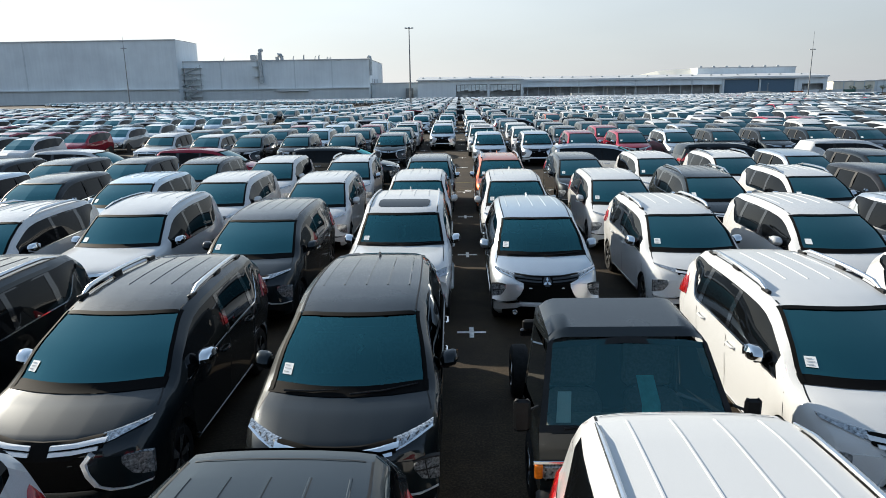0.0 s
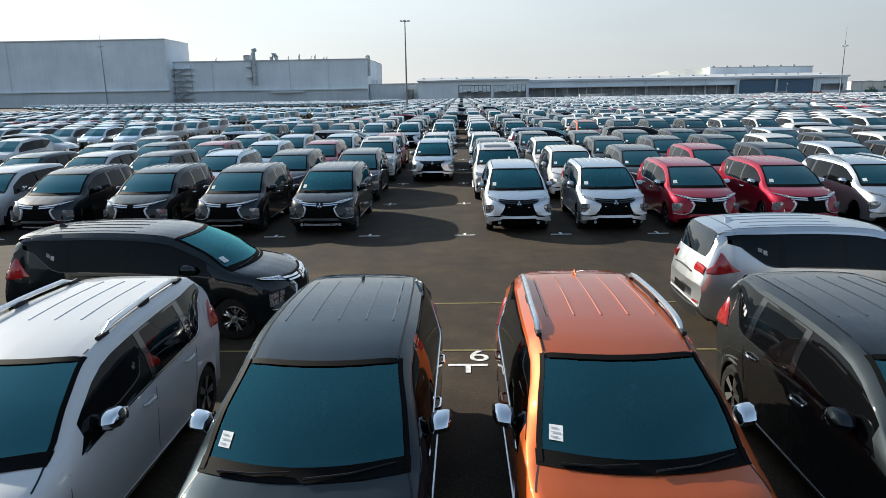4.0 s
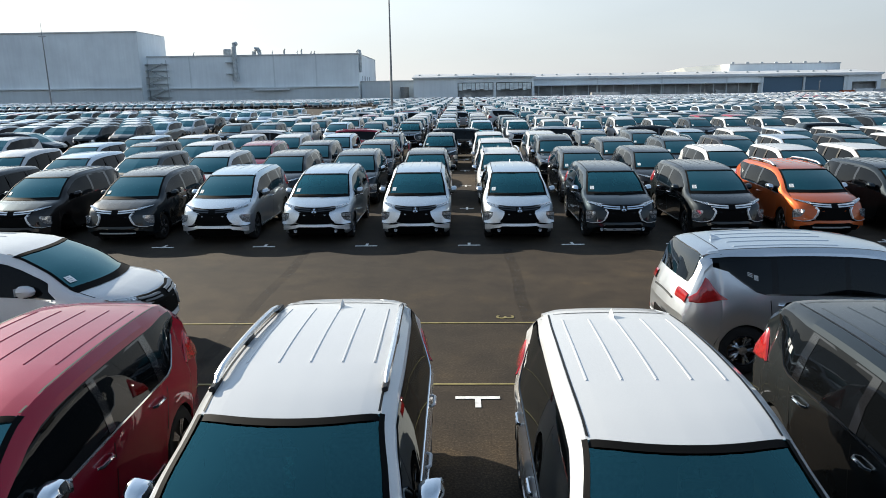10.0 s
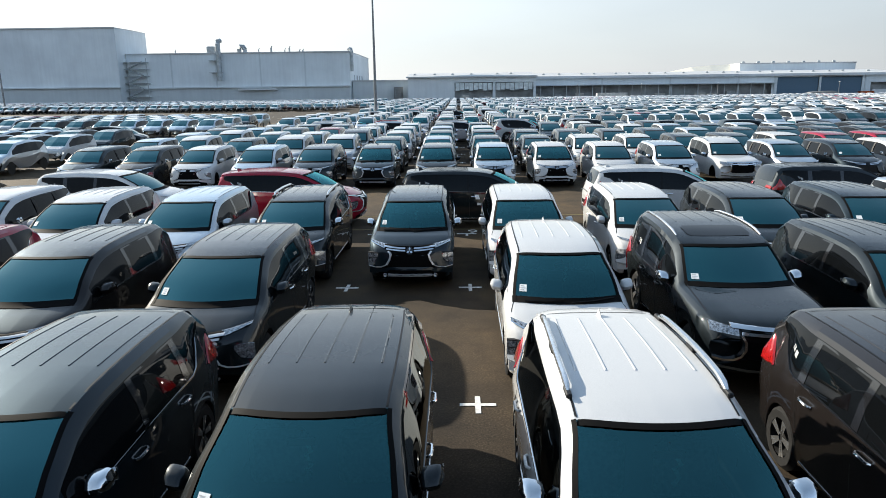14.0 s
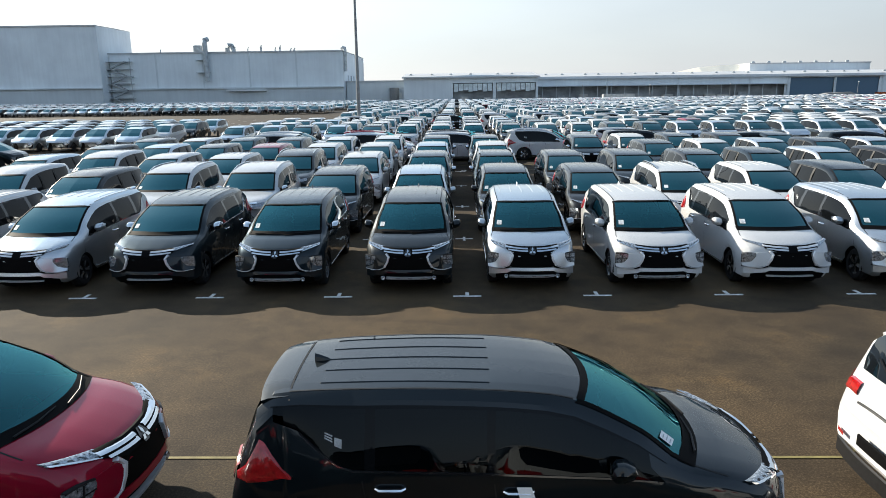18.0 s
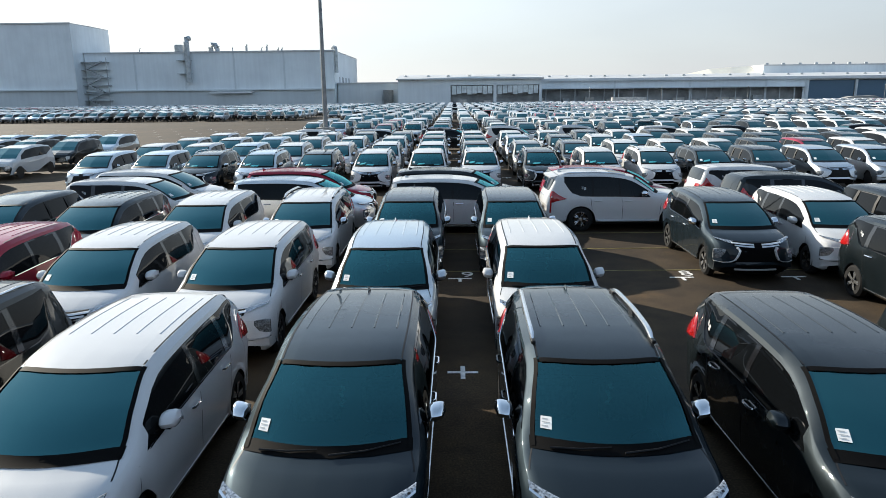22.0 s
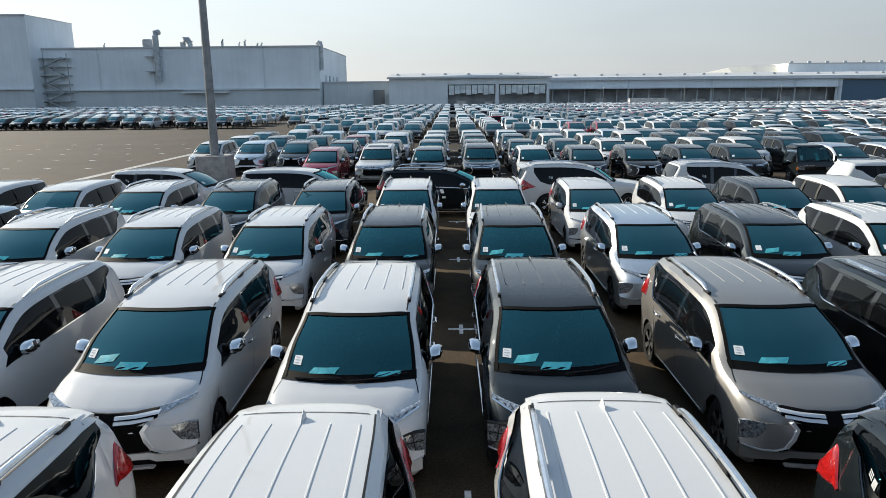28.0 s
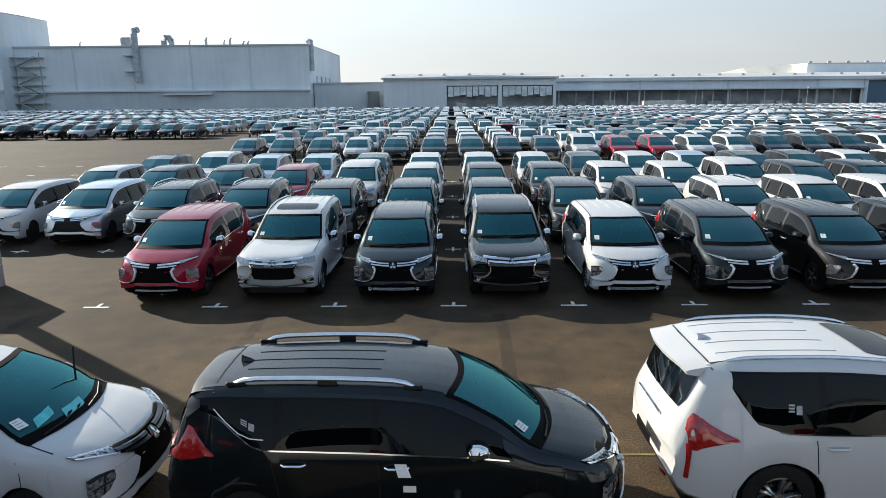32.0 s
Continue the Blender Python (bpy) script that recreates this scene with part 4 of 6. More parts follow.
def underbody(root, sh):
    b = Build()
    b.box(-.60, .60, -sh.L / 2 + .25, sh.L / 2 - .25, .20, .62)
    b.box(-.74, .74, -sh.L / 2 + sh.axles[0] + sh.arch + .05, -sh.L / 2 + sh.axles[1] - sh.arch - .05, .22, .70)
    for a in sh.axles:
        for sgn in (1, -1):
            y = a - sh.L / 2
            b.grid([[(sgn * x, y + (sh.arch + .02) * math.cos(t), .33 + (sh.arch + .02) * math.sin(t)) for x in (.58, sh.wb(a) - .03)] for t in np.linspace(-.1, math.pi + .1, 10)])
    part("underbody", b, M["black"], root)


def tail_lamps(root, sh, tall):
    L = sh.L
    for sgn in (1, -1):
        if tall:
            pts = [(L - .64, 1.0, 1.012), (L - .47, .965, 1.08), (L - .34, .94, 1.145), (L - .24, .915, 1.215), (L - .18, .89, 1.24), (L - .135, .89, 1.17), (L - .10, .88, 1.07)]
        else:
            pts = [(3.93, 1.025, 1.035), (4.02, 1.01, 1.09), (4.10, .995, 1.18), (4.16, .985, 1.27), (4.20, .98, 1.29), (4.26, .975, 1.20), (4.33, .97, 1.10), (4.41, .965, 1.02)]
        rows = [[sh.side(y, a, .006, sgn), sh.side(y, a + (c - a) * .15, .024, sgn), sh.side(y, a + (c - a) * .85, .024, sgn), sh.side(y, c, .006, sgn)] for y, a, c in pts]
        lamp = Build().grid(rows)
        if tall:
            lamp.grid([[sh.side(L - y, z, o, sgn) for y, o in ((.135, .006), (.12, .022), (.10, .022), (.085, .006))] for z in (.95, .85, .75, .65, .58)])
        else:
            lamp.grid([[sh.over(y, sgn * f, o) for y, o in ((4.385, .004), (4.393, .02), (4.425, .02), (4.433, .004))] for f in (.98, .88, .78, .70, .62)])
        part("tail_lamp", lamp, M["tail"], root, "red tail lamp")


def side_lines(sh, sgn):
    """Gaps round the doors and along the sill."""
    c = sh.cuts
    out = []
    for y, z0, z1, lean in ((c[0] - .12, .30, .95, -.05), ((c[1] + c[2]) / 2, .27, .99, .0), ((c[3] + c[4]) / 2, .62, 1.02, .06)):
        out.append(upright_strip(sh, sgn, y, z0, z1, .006, .0015, lean))
    y0, y1 = (.46, sh.screen[0] + .02)
    out.append(Build().grid([[sh.over(y, sgn * (f - .008), .002), sh.over(y, sgn * (f + .008), .002)] for y, f in zip(np.linspace(y0, y1, 7), np.linspace(.975, .90, 7))]))
    gaps = join(out)
    q = side_strip(sh, sgn, [(y, .30) for y in np.linspace(sh.axles[0] + .42, sh.axles[1] - .42, 5)], .009, .006)
    return gaps.add(q.v, q.f, 1)


def roof_lines(sh, n):
    """Black mouldings along both roof edges, joined by the gap before the tailgate."""
    ya, yb = sh.screen[1] + .03, sh.gap
    out = Build()
    for sgn in (1, -1):
        out.grid([[sh.over(y, sgn * .856, .003), sh.over(y, sgn * .880, .003)] for y in np.linspace(ya, yb + .008, n)])
    out.grid([[sh.over(y, f, .004) for f in np.linspace(-.98, .98, 11)] for y in (yb - .006, yb + .006)])
    return out


def pillars(sh, sgn):
    """Gloss strips over the side glass at the door pillars."""
    c = sh.cuts
    out = [side_patch(sh, sgn, [a - .02, e + .02], 4.05, 5.9, .004, 2) for a, e in ((c[1], c[2]), (c[3], c[4]))]
    return join(out + [side_patch(sh, sgn, [c[1] - .02, c[2] + .02, c[3] - .02, c[4] + .02], 5.9, 5.98, .004, 1)])


def belt_line(sh, sgn):
    c = sh.cuts
    return side_strip(sh, sgn, [(y, sh.section(y)[4][1]) for y in ((c[0] + .06, 1.4, 2.0, 2.5, 3.0, 3.42, 3.54, 3.7, 3.86) if sh is mpv else (c[0] + .03, 1.6, 2.0, 2.5, 3.0, 3.34, 3.5, 3.66, 3.75))], .0075, .008)


def screen_frame(sh):
    s0, s1 = sh.screen
    out = [top_patch(sh, s0 - .020, s0 + .085, -.93, .93, .006, 2, 14), top_patch(sh, s1 - .055, s1 + .008, -.92, .92, .006, 2, 14)]
    return join(out + [top_patch(sh, s0, s1, sg * .872, sg * .918, .009, 14, 1) for sg in (-1, 1)])


def handles(root, sh, mat):
    c = sh.cuts
    for sgn in (1, -1):
        for y in ((c[1] + c[2]) / 2 - .17, (c[3] + c[4]) / 2 - .15):
            z = min(sh.zb(y), 1.1) - .13
            p = [Vector(sh.side(y + d, z, o, sgn)) for d, o in ((-.11, .004), (-.08, .032), (.08, .032), (.11, .004))]
            part("door_handle", Build().tube(p, [.012, .015, .015, .012], 6), mat, root)


def rail_pair(root, sh, n):
    for sgn in (1, -1):
        ya, yb = sh.screen[1] + .30, sh.gap - .16
        pts, rad = [], []
        for k in range(n):
            t = k / (n - 1)
            lift = (.050 if sh is mpv else .012) * min(1, 9 * t, 9 * (1 - t)) ** .6 if 0 < t < 1 else 0.0
            pts.append(sh.up(ya + (yb - ya) * t, sgn * .885) + Vector((0, 0, .010 + lift)))
            rad.append(.010 if k in (0, n - 1) else .027 if sh is mpv else .019)
        foot = Build().tube(pts, rad, 8 if n > 8 else 5)
        for t in (.03, .5, .97) if n > 8 and sh is mpv else ():
            p = sh.up(ya + (yb - ya) * t, sgn * .885) + Vector((0, 0, .015))
            foot.box(p.x - .022, p.x + .022, p.y - .09, p.y + .09, p.z - .02, p.z + (.02 if t in (.03, .97) else .04), 1, .008)
        part("roof_rail", foot, [M["satin"], M["black"]], root, "silver roof rail on black feet")


def full_car(kind, code, rails=False, sunroof=False, teal=False, style=1, tail=True):
    """A car with every visible part; returns its root."""
    sh = mpv if kind == "mpv" else suv
    root = new("car" if kind == "mpv" else "suv")
    P = M[code]
    part("body", skin(sh, True), [P, M["black"]], root)
    underbody(root, sh)
    s0, s1 = sh.screen
    c = sh.cuts
    part("windscreen_surround", screen_frame(sh), M["mesh"], root)
    part("windscreen", pane(sh, True, (1, -1), "screen", s0, s1), M["screen"], root, "teal-tinted windscreen")
    for sgn in (1, -1):
        for n, (a, e) in zip(("front_door_window", "rear_door_window", "quarter_window"), ((c[0], c[1]), (c[2], c[3]), (c[4], c[5]))):
            part(n, pane(sh, True, (sgn,), "side", a, e), M["window"], root)
        pb = Build()
        for a, e in ((c[1], c[2]), (c[3], c[4])):
            q = pane(sh, True, (sgn,), "side", a, e)
            pb.add(q.v, q.f)
        q = side_patch(sh, sgn, list(np.linspace(c[0] - .15, c[5] + .02, 14)), 5.97, 6.35, .004, 1)
        pb.add(q.v, q.f)
        part("window_frame", pb, M["sideglass"], root)
        part("window_trim", belt_line(sh, sgn), M["chrome" if kind == "mpv" and (rails or code in "GOR") else "gloss"], root)
        part("panel_gap", side_lines(sh, sgn), [M["black"], M["satin"]], root, "dark panel gaps and a bright sill strip")
    handles(root, sh, M["chrome"] if code in "BGNKS" else P)
    ye, yl = sh.hatch
    part("rear_window", top_patch(sh, ye, ye + yl, -.88, .88, .005, 4, 8, .08), M["rearglass"], root)
    if tail:
        tailgate_trim(root, sh)
    tail_lamps(root, sh, kind == "suv")
    if kind == "mpv":
        face_mpv(root, sh, True, P, style, rails)
    else:
        face_suv(root, sh, P)
    trim_top(root, sh, rails, sunroof, P)
    mirror_pair(root, sh, MIRROR[kind][0], MIRROR[kind][1], M["chrome"] if rails or code in "GO" else P)
    if kind == "suv":
        for sgn in (1, -1):
            a, e = sh.axles[0] + .50 - sh.L / 2, sh.axles[1] - .50 - sh.L / 2
            part("side_step", Build().tube([(sgn * .86, a, .36), (sgn * .90, a + .06, .34), (sgn * .90, e - .06, .34), (sgn * .86, e, .36)], .03, 6), M["duct"], root, "grey side step")
    wipers(root, sh)
    seats(root, sh, 1.95 if kind == "mpv" else 2.3, .74 if kind == "mpv" else .92)
    papers(root, sh, teal)
    add_wheels(root, sh, .335 if kind == "mpv" else .375, WHEELS[kind], True)
    return root


def with_cheeks(sh, b):
    for sgn in (1, -1) if sh is mpv else ():
        q = mpv_cheek(sh, sgn)
        b.add(q.v, q.f)
    if sh is mpv:
        q = mpv_chin(sh)
        b.add(q.v, q.f)
    return b


def simple_car(kind, code, rails=False, sunroof=False, far=False, teal=False, style=1):
    """The same cars where they stand further off: fewer, coarser parts."""
    sh = mpv if kind == "mpv" else suv
    root = new("car" if kind == "mpv" else "suv")
    P = M[code]
    fine = True
    part("body", with_cheeks(sh, skin(sh, fine)), [P, M["black"]], root)
    if rails:
        rail_pair(root, sh, 6 if far else 9)
    s0, s1 = sh.screen
    c = sh.cuts
    part("windscreen", pane(sh, fine, (1, -1), "screen", s0, s1), M["farglass"], root, "teal-tinted windscreen")
    for sgn in (1, -1):
        part("side_window", pane(sh, fine, (sgn,), "side", c[0], c[5]), M["sideglass"], root)
    ye, yl = sh.hatch
    if kind == "mpv":
        part("grille", join(mpv_dark(sh, 2)), M["mesh"], root, "dark grille openings")
        part("grille_trim", join([q for sgn in (1, -1) for q in mpv_bars(sh, sgn, 3) + ([front_line(sh, sgn, BRACKET[1:5], .022, .050), front_line(sh, sgn, BRACKET[4:], .007, .056)] if style else [])]
                                 + ([front_strip(sh, 1, [-.44, -.2, 0, .2, .44], [.262] * 5, [.290] * 5, .030, 1)] if style else [])), M["bright" if style else "gloss"], root, "grille bars and brackets")
        for sgn in (1, -1):
            part("headlamp", join(mpv_lamps(sh, sgn, 4)), M["lamp"], root, "clear stacked headlamp", False)
    else:
        part("grille", join(suv_dark(sh)), M["mesh"], root, "dark grille openings")
        part("grille_trim", join(suv_bars(sh) + [front_line(sh, sgn, BRACKET_SUV, .017, .050) for sgn in (1, -1)]
                                 + [front_strip(sh, 1, [-.8, -.4, 0, .4, .8], [.43, .40, .375, .40, .43], [.465, .435, .41, .435, .465], .018, 1)]), M["chrome"], root, "bright grille bars and brackets")
        for sgn in (1, -1):
            part("headlamp", suv_lamp(sh, sgn), M["lamp"], root, "slim clear headlamp")
    part("windscreen_surround", screen_frame(sh), M["mesh"], root)
    part("roof_molding", roof_lines(sh, 8), M["black"], root)
    for sgn in (1, -1):
        wf, q = pillars(sh, sgn), belt_line(sh, sgn)
        part("window_frame", wf.add(q.v, q.f, 1), [M["gloss"], M["chrome" if kind == "mpv" and (rails or code in "GOR") else "gloss"]], root)
    papers(root, sh, teal, not far)
    mirror_pair(root, sh, MIRROR[kind][0], MIRROR[kind][1], M["chrome"] if rails or code in "GO" else P)
    if not far:
        add_wheels(root, sh, .335 if kind == "mpv" else .375, WHEELS[kind], False)
    if far:
        return root
    part("rear_window", top_patch(sh, ye, ye + yl, -.88, .88, .005, 3, 6), M["rearglass"], root)
    if kind == "suv":
        tailgate_trim(root, sh)
    tail_lamps(root, sh, kind == "suv")
    if sunroof:
        part("sunroof", top_patch(sh, s1 + .28, s1 + .8, -.66, .66, .006, 10, 6, .10), M["sideglass"], root, "dark glass sunroof panel")
    for sgn in (1, -1):
        part("panel_gap", side_lines(sh, sgn), [M["black"], M["satin"]], root, "dark panel gaps and a bright sill strip")
    handles(root, sh, M["chrome"] if code in "BGNKS" else P)
    return root


def pickup():
    """Black cab-over light truck: cab with flat face, bare chassis behind."""
    root = new("light_truck")
    P = M["B"]
    prof = [(-.02, .42), (-.03, .93), (.02, 1.05), (.52, 1.68), (.62, 1.735), (1.35, 1.77), (1.46, 1.69), (1.50, .55)]
    hw = [.78, .80, .80, .68, .66, .66, .68, .80]

    def at(k, f, off=0.0):
        i = int(k)
        t = k - i
        j = min(i + 1, 7)
        y, z, w = prof[i][0] * (1 - t) + prof[j][0] * t, prof[i][1] * (1 - t) + prof[j][1] * t, hw[i] * (1 - t) + hw[j] * t
        z -= .075 * max(0.0, (abs(f) - .78) / .22) ** 2 * min(max(k - 2.2, 0), 1) * min(max(6.6 - k, 0), 1)
        n = Vector((0, -(prof[j][1] - prof[i][1]), prof[j][0] - prof[i][0])).normalized() if j > i else Vector((0, 0, 1))
        return Vector((f * w, y - 2.1, z)) + n * off
    b = Build()
    ks = [0, .5, 1, 2, 3, 3.35, 3.7, 4, 4.5, 5, 5.5, 6, 7]
    for k0, k1 in zip(ks, ks[1:]):
        if k0 == 2:
            continue
        b.grid([[at(k, f) for f in np.linspace(-1, 1, 21)] for k in (k0, k1)])
    for s in (-1, 1):
        poly = [at(k, s) for k in (0, 1, 2, 3, 4, 5, 6, 7)]
        b.add([poly[0], poly[1], poly[2], at(6.75, s), poly[7]], [(0, 1, 2, 3, 4)])
        b.add([poly[3], poly[4], poly[5], poly[6], at(6.15, s)], [(0, 1, 2, 3, 4)])
        b.add([poly[2], poly[3], at(2.9, s, -.06), at(2.05, s, -.06)], [(0, 1, 2, 3)])
        b.add([at(6.15, s), at(6.75, s), at(6.75, s) - Vector((0, .10, 0)), at(6.15, s) - Vector((0, .10, 0))], [(0, 1, 2, 3)])
    part("cab", b, P, root, "glossy black flat-faced cab")
    part("windscreen", Build().grid([[at(k, f, -.004) for f in np.linspace(-.94, .94, 9)] for k in (2.04, 2.35, 2.65, 2.97)]), M["clear"], root)
    fr = Build()
    for k0, k1, f0, f1 in ((1.98, 2.07, -1, 1), (2.93, 3.02, -1, 1), (2, 3, -1, -.93), (2, 3, .93, 1)):
        fr.grid([[at(k, f, .006) for f in (f0, (f0 + f1) / 2, f1)] for k in (k0, k1)])
    part("windscreen_seal", fr, M["black"], root)
    for s in (-1, 1):
        part("door_window", Build().add([at(2.12, s), at(2.88, s), at(6.14, s) - Vector((0, .12, 0)), at(6.74, s) - Vector((0, .12, 0))], [(0, 1, 2, 3)]), M["window"], root)
        x = s * .93
        m = Build().box(x - .07, x + .07, -2.02, -1.97, 1.02, 1.30, 0, .03)
        m.tube([(s * .79, -1.95, 1.22), (s * .87, -1.99, 1.20)], .012, 6)
        part("mirror", m, M["black"], root)
        h = Build().box(s * .62 - .15, s * .62 + .15, -2.155, -2.11, .66, .80, 0, .02)
        part("headlamp", h, M["lamp"], root, "rectangular clear headlamp")
        t = Build().box(s * .80 - .035, s * .80 + .03, -2.15, -2.08, .66, .80, 0, .015)
        part("turn_lamp", t, M["amber"], root, "amber corner lamp")
    g = Build().box(-.46, .46, -2.145, -2.12, .67, .79, 0, .01)
    part("grille", g, M["gloss"], root)
    part("lamp_surround", Build().box(-.85, .85, -2.15, -2.135, .80, .83, 0, .005), M["chrome"], root)
    part("bumper", Build().box(-.82, .82, -2.22, -2.05, .38, .56, 0, .04), M["black"], root)
    part("wiper", Build().tube([at(2.03, .02, .02), at(2.08, .45, .02), at(2.12, .8, .02)], .012, 5), M["black"], root)
    part("wiper", Build().tube([at(2.03, -.75, .02), at(2.08, -.4, .02), at(2.12, -.05, .02)], .012, 5), M["black"], root)
    part("notice", Build().grid([[at(k, f, -.016) for f in (-.83, -.68)] for k in (2.10, 2.42)]), M["paper"], root, "white printed sheet behind the glass")
    part("film_sheet", Build().grid([[at(k, .16 + .10 * f + .03 * math.sin(6 * k), -.05) for f in (-1, -.3, .4, 1)] for k in (2.05, 2.3, 2.6)]), M["teal"], root, "pale teal protective sheet")
    txt = bpy.data.curves.new("lettering", 'FONT')
    txt.body, txt.size, txt.extrude = "POWER STEERING", .062, .002
    txt.materials.append(M["line"])
    ob = new("lettering", txt)
    ob.parent, ob.matrix_local = root, pose(-.56, -2.138, .865, 88, 0, 0)
    sb = Build()
    for x in (-.37, .37):
        sb.box(x - .24, x + .24, -1.35, -1.0, .75, .98, 0, .05)
        sb.box(x - .24, x + .24, -1.02, -.86, .95, 1.5, 0, .05)
    sb.box(-.72, .72, -2.05, -1.75, .8, 1.08, 0, .04)
    part("seat", sb, M["seat"], root)
    ch = Build()
    for x in (-.36, .36):
        ch.box(x - .04, x + .04, -1.9, 1.60, .52, .66)
    for y in (-.4, .2, .75, 1.2, 1.55):
        ch.box(-.36, .36, y - .03, y + .03, .54, .64)
    ch.box(-.30, .30, -.5, .1, .30, .52, 0, .04)
    ch.tube([(-.75, .85, .33), (.75, .85, .33)], .06, 8)
    part("chassis", ch, M["mesh"], root, "bare black chassis frame")
    part("rear_bar", Build().box(-.62, .62, 1.61, 1.69, .50, .60, 0, .015), M["gloss"], root)
    for x in (-.46, .46):
        part("lamp_bracket", Build().box(x - .13, x + .13, 1.57, 1.65, .61, .74, 0, .02), M["black"], root)
    for y in (-1.35, .85):
        for s in (1, -1):
            w = new("wheel", WHEELS["mpv"][0])
            w.parent, w.matrix_local = root, pose(s * .70, y, .335, 0, 0, 0 if s > 0 else 180)
            r = new("rim", WHEELS["mpv"][1])
            r.parent = w
    return root


WHEELS = {"mpv": wheel_meshes(.335, .205), "suv": wheel_meshes(.375, .235)}

PAINTS = {"W": ("white", "W"), "S": ("silver", "S"), "B": ("black", "B"), "G": ("graphite", "G"), "N": ("dark bronze", "N"), "R": ("red", "R"), "O": ("orange", "O"), "D": ("warm grey", "D")}
# upper case: people carrier; V T K H O: with roof rails; w b: tall off-road car
CODES = {"W": ("mpv", "W", 0), "S": ("mpv", "S", 0), "B": ("mpv", "B", 0), "G": ("mpv", "G", 0), "N": ("mpv", "N", 0), "R": ("mpv", "R", 0), "O": ("mpv", "O", 1),
         "V": ("mpv", "W", 1), "T": ("mpv", "S", 1), "K": ("mpv", "B", 1), "H": ("mpv", "G", 1), "D": ("mpv", "D", 1), "w": ("suv", "W", 1), "b": ("suv", "B", 1), "s": ("suv", "S", 1)}
STOCK = {}


def place_car(code, x, y, turn, level, where, teal=False):
    """Put a car with its centre at x, y; turn 0: nose to -y, 90: nose to +x."""
    kind, col, rails = CODES[code]
    sunroof = code == "w" and level == 0
    key = (kind, rails, sunroof, level, teal, rails or col in "GOR", col in "WS" and kind == "mpv" and not rails and (y < 75 or 128 < y < 160), turn > 45)
    m = pose(x, y, 0, 0, 0, turn)
    if key not in STOCK:
        if level == 0:
            ob = full_car(kind, col, bool(rails), sunroof, teal, 0 if key[6] else 1, key[7])
        else:
            ob = simple_car(kind, col, bool(rails), kind == "suv", level == 2, teal, 0 if key[6] else 1)
        STOCK[key] = (ob, col)
        ob.matrix_world = m
    else:
        src, was = STOCK[key]
        ob = copy_thing(src, m)
    was = STOCK[key][1]
    if was != col:
        for o in ob.children_recursive:
            for sl in o.material_slots:
                if sl.material == M[was]:
                    sl.link = 'OBJECT'
                    sl.material = M[col]
    name = PAINTS[col][0]
    what = "people carrier" if kind == "mpv" else "tall off-road wagon"
    extra = " with silver roof rails" if rails and kind == "mpv" else (" with dark sunroof" if sunroof else "")
    tagged(ob, f"{name} {what}{extra} {where}", "car", "parked cars")
    return ob


# ---- ground ----
g = Build()
g.grid([[(x, y, 0) for x in (-2500, -400, -60, 60, 400, 2500)] for y in (-900, -60, 60, 200, 420, 4000)])
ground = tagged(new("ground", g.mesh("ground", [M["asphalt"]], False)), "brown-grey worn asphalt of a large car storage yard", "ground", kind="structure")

# front marks of the rows, block by block, and the end mark of each block
BLOCKS = [([1.6, 6.95, 12.28, 17.6, 22.62], 28.0), ([36.72, 42.02, 47.35, 52.55], 57.85), ([66.28, 71.62, 76.95, 82.25], 87.58),
          ([96.40, 101.70, 107.05, 112.4], 117.75), ([131.55, 136.9, 142.25, 147.55], 152.9), ([161.55, 166.95, 172.3, 177.6], 182.95)]
FAR = [([191.7 + 30.2 * k + 5.35 * i for i in range(4)], 191.7 + 30.2 * k + 21.4) for k in range(6)]

cross = Build().box(-.23, .23, -.035, .035, .004, .009).box(-.035, .035, -.24, .24, .004, .0085).mesh("cross_mark", [M["line"]], False)
tee = Build().box(-.27, .27, -.035, .035, .004, .009).box(-.035, .035, .0, .26, .004, .0085).mesh("tee_mark", [M["line"]], False)
tee_end = Build().box(-.27, .27, -.035, .035, .004, .009).box(-.035, .035, -.26, .0, .004, .0085).mesh("tee_mark_end", [M["line"]], False)
rest = Build()
for rows, end in BLOCKS:
    for i, y in enumerate(rows + [end]):
        me = tee if i == 0 else (tee_end if i == len(rows) else cross)
        for c in range(-6, 7):
            if abs(c) <= 4:
                ob = new("painted_mark", me)
                ob.parent, ob.location = ground, (2.5 * c, y, 0)
            else:
                rest.box(2.5 * c - .25, 2.5 * c + .25, y - .035, y + .035, .004, .009)
                rest.box(2.5 * c - .035, 2.5 * c + .035, y - .2, y + .2, .004, .0085)
for k in range(90):
    x, y = -22 - 2.5 * (k % 15), 166 + 5.3 * (k // 15)
    rest.box(x - .25, x + .25, y - .035, y + .035, .004, .009)
    rest.box(x - .035, x + .035, y - .2, y + .2, .004, .0085)
part("painted_marks", rest, M["line"], ground, "faded white bay marks", False)["kind"] = "stuff"


def yellow_line(y, x0=-30, x1=30):
    part("yellow_line", Build().box(x0, x1, y - .022, y + .022, .004, .008), M["yellow"], ground, "thin yellow lane line", False)


for y in (28.55, 30.8, 58.25, 60.6, 88.25, 90.45, 118.4, 120.75, 122.84, 153.4, 155.5):
    yellow_line(y)
for x in (-8, -2.9, 2.25, 7.4):
    for y in (153.4, 122.84):
        part("yellow_tick", Build().box(x - .03, x + .03, y + .031, y + .7, .004, .008), M["yellow"], ground, "", False)


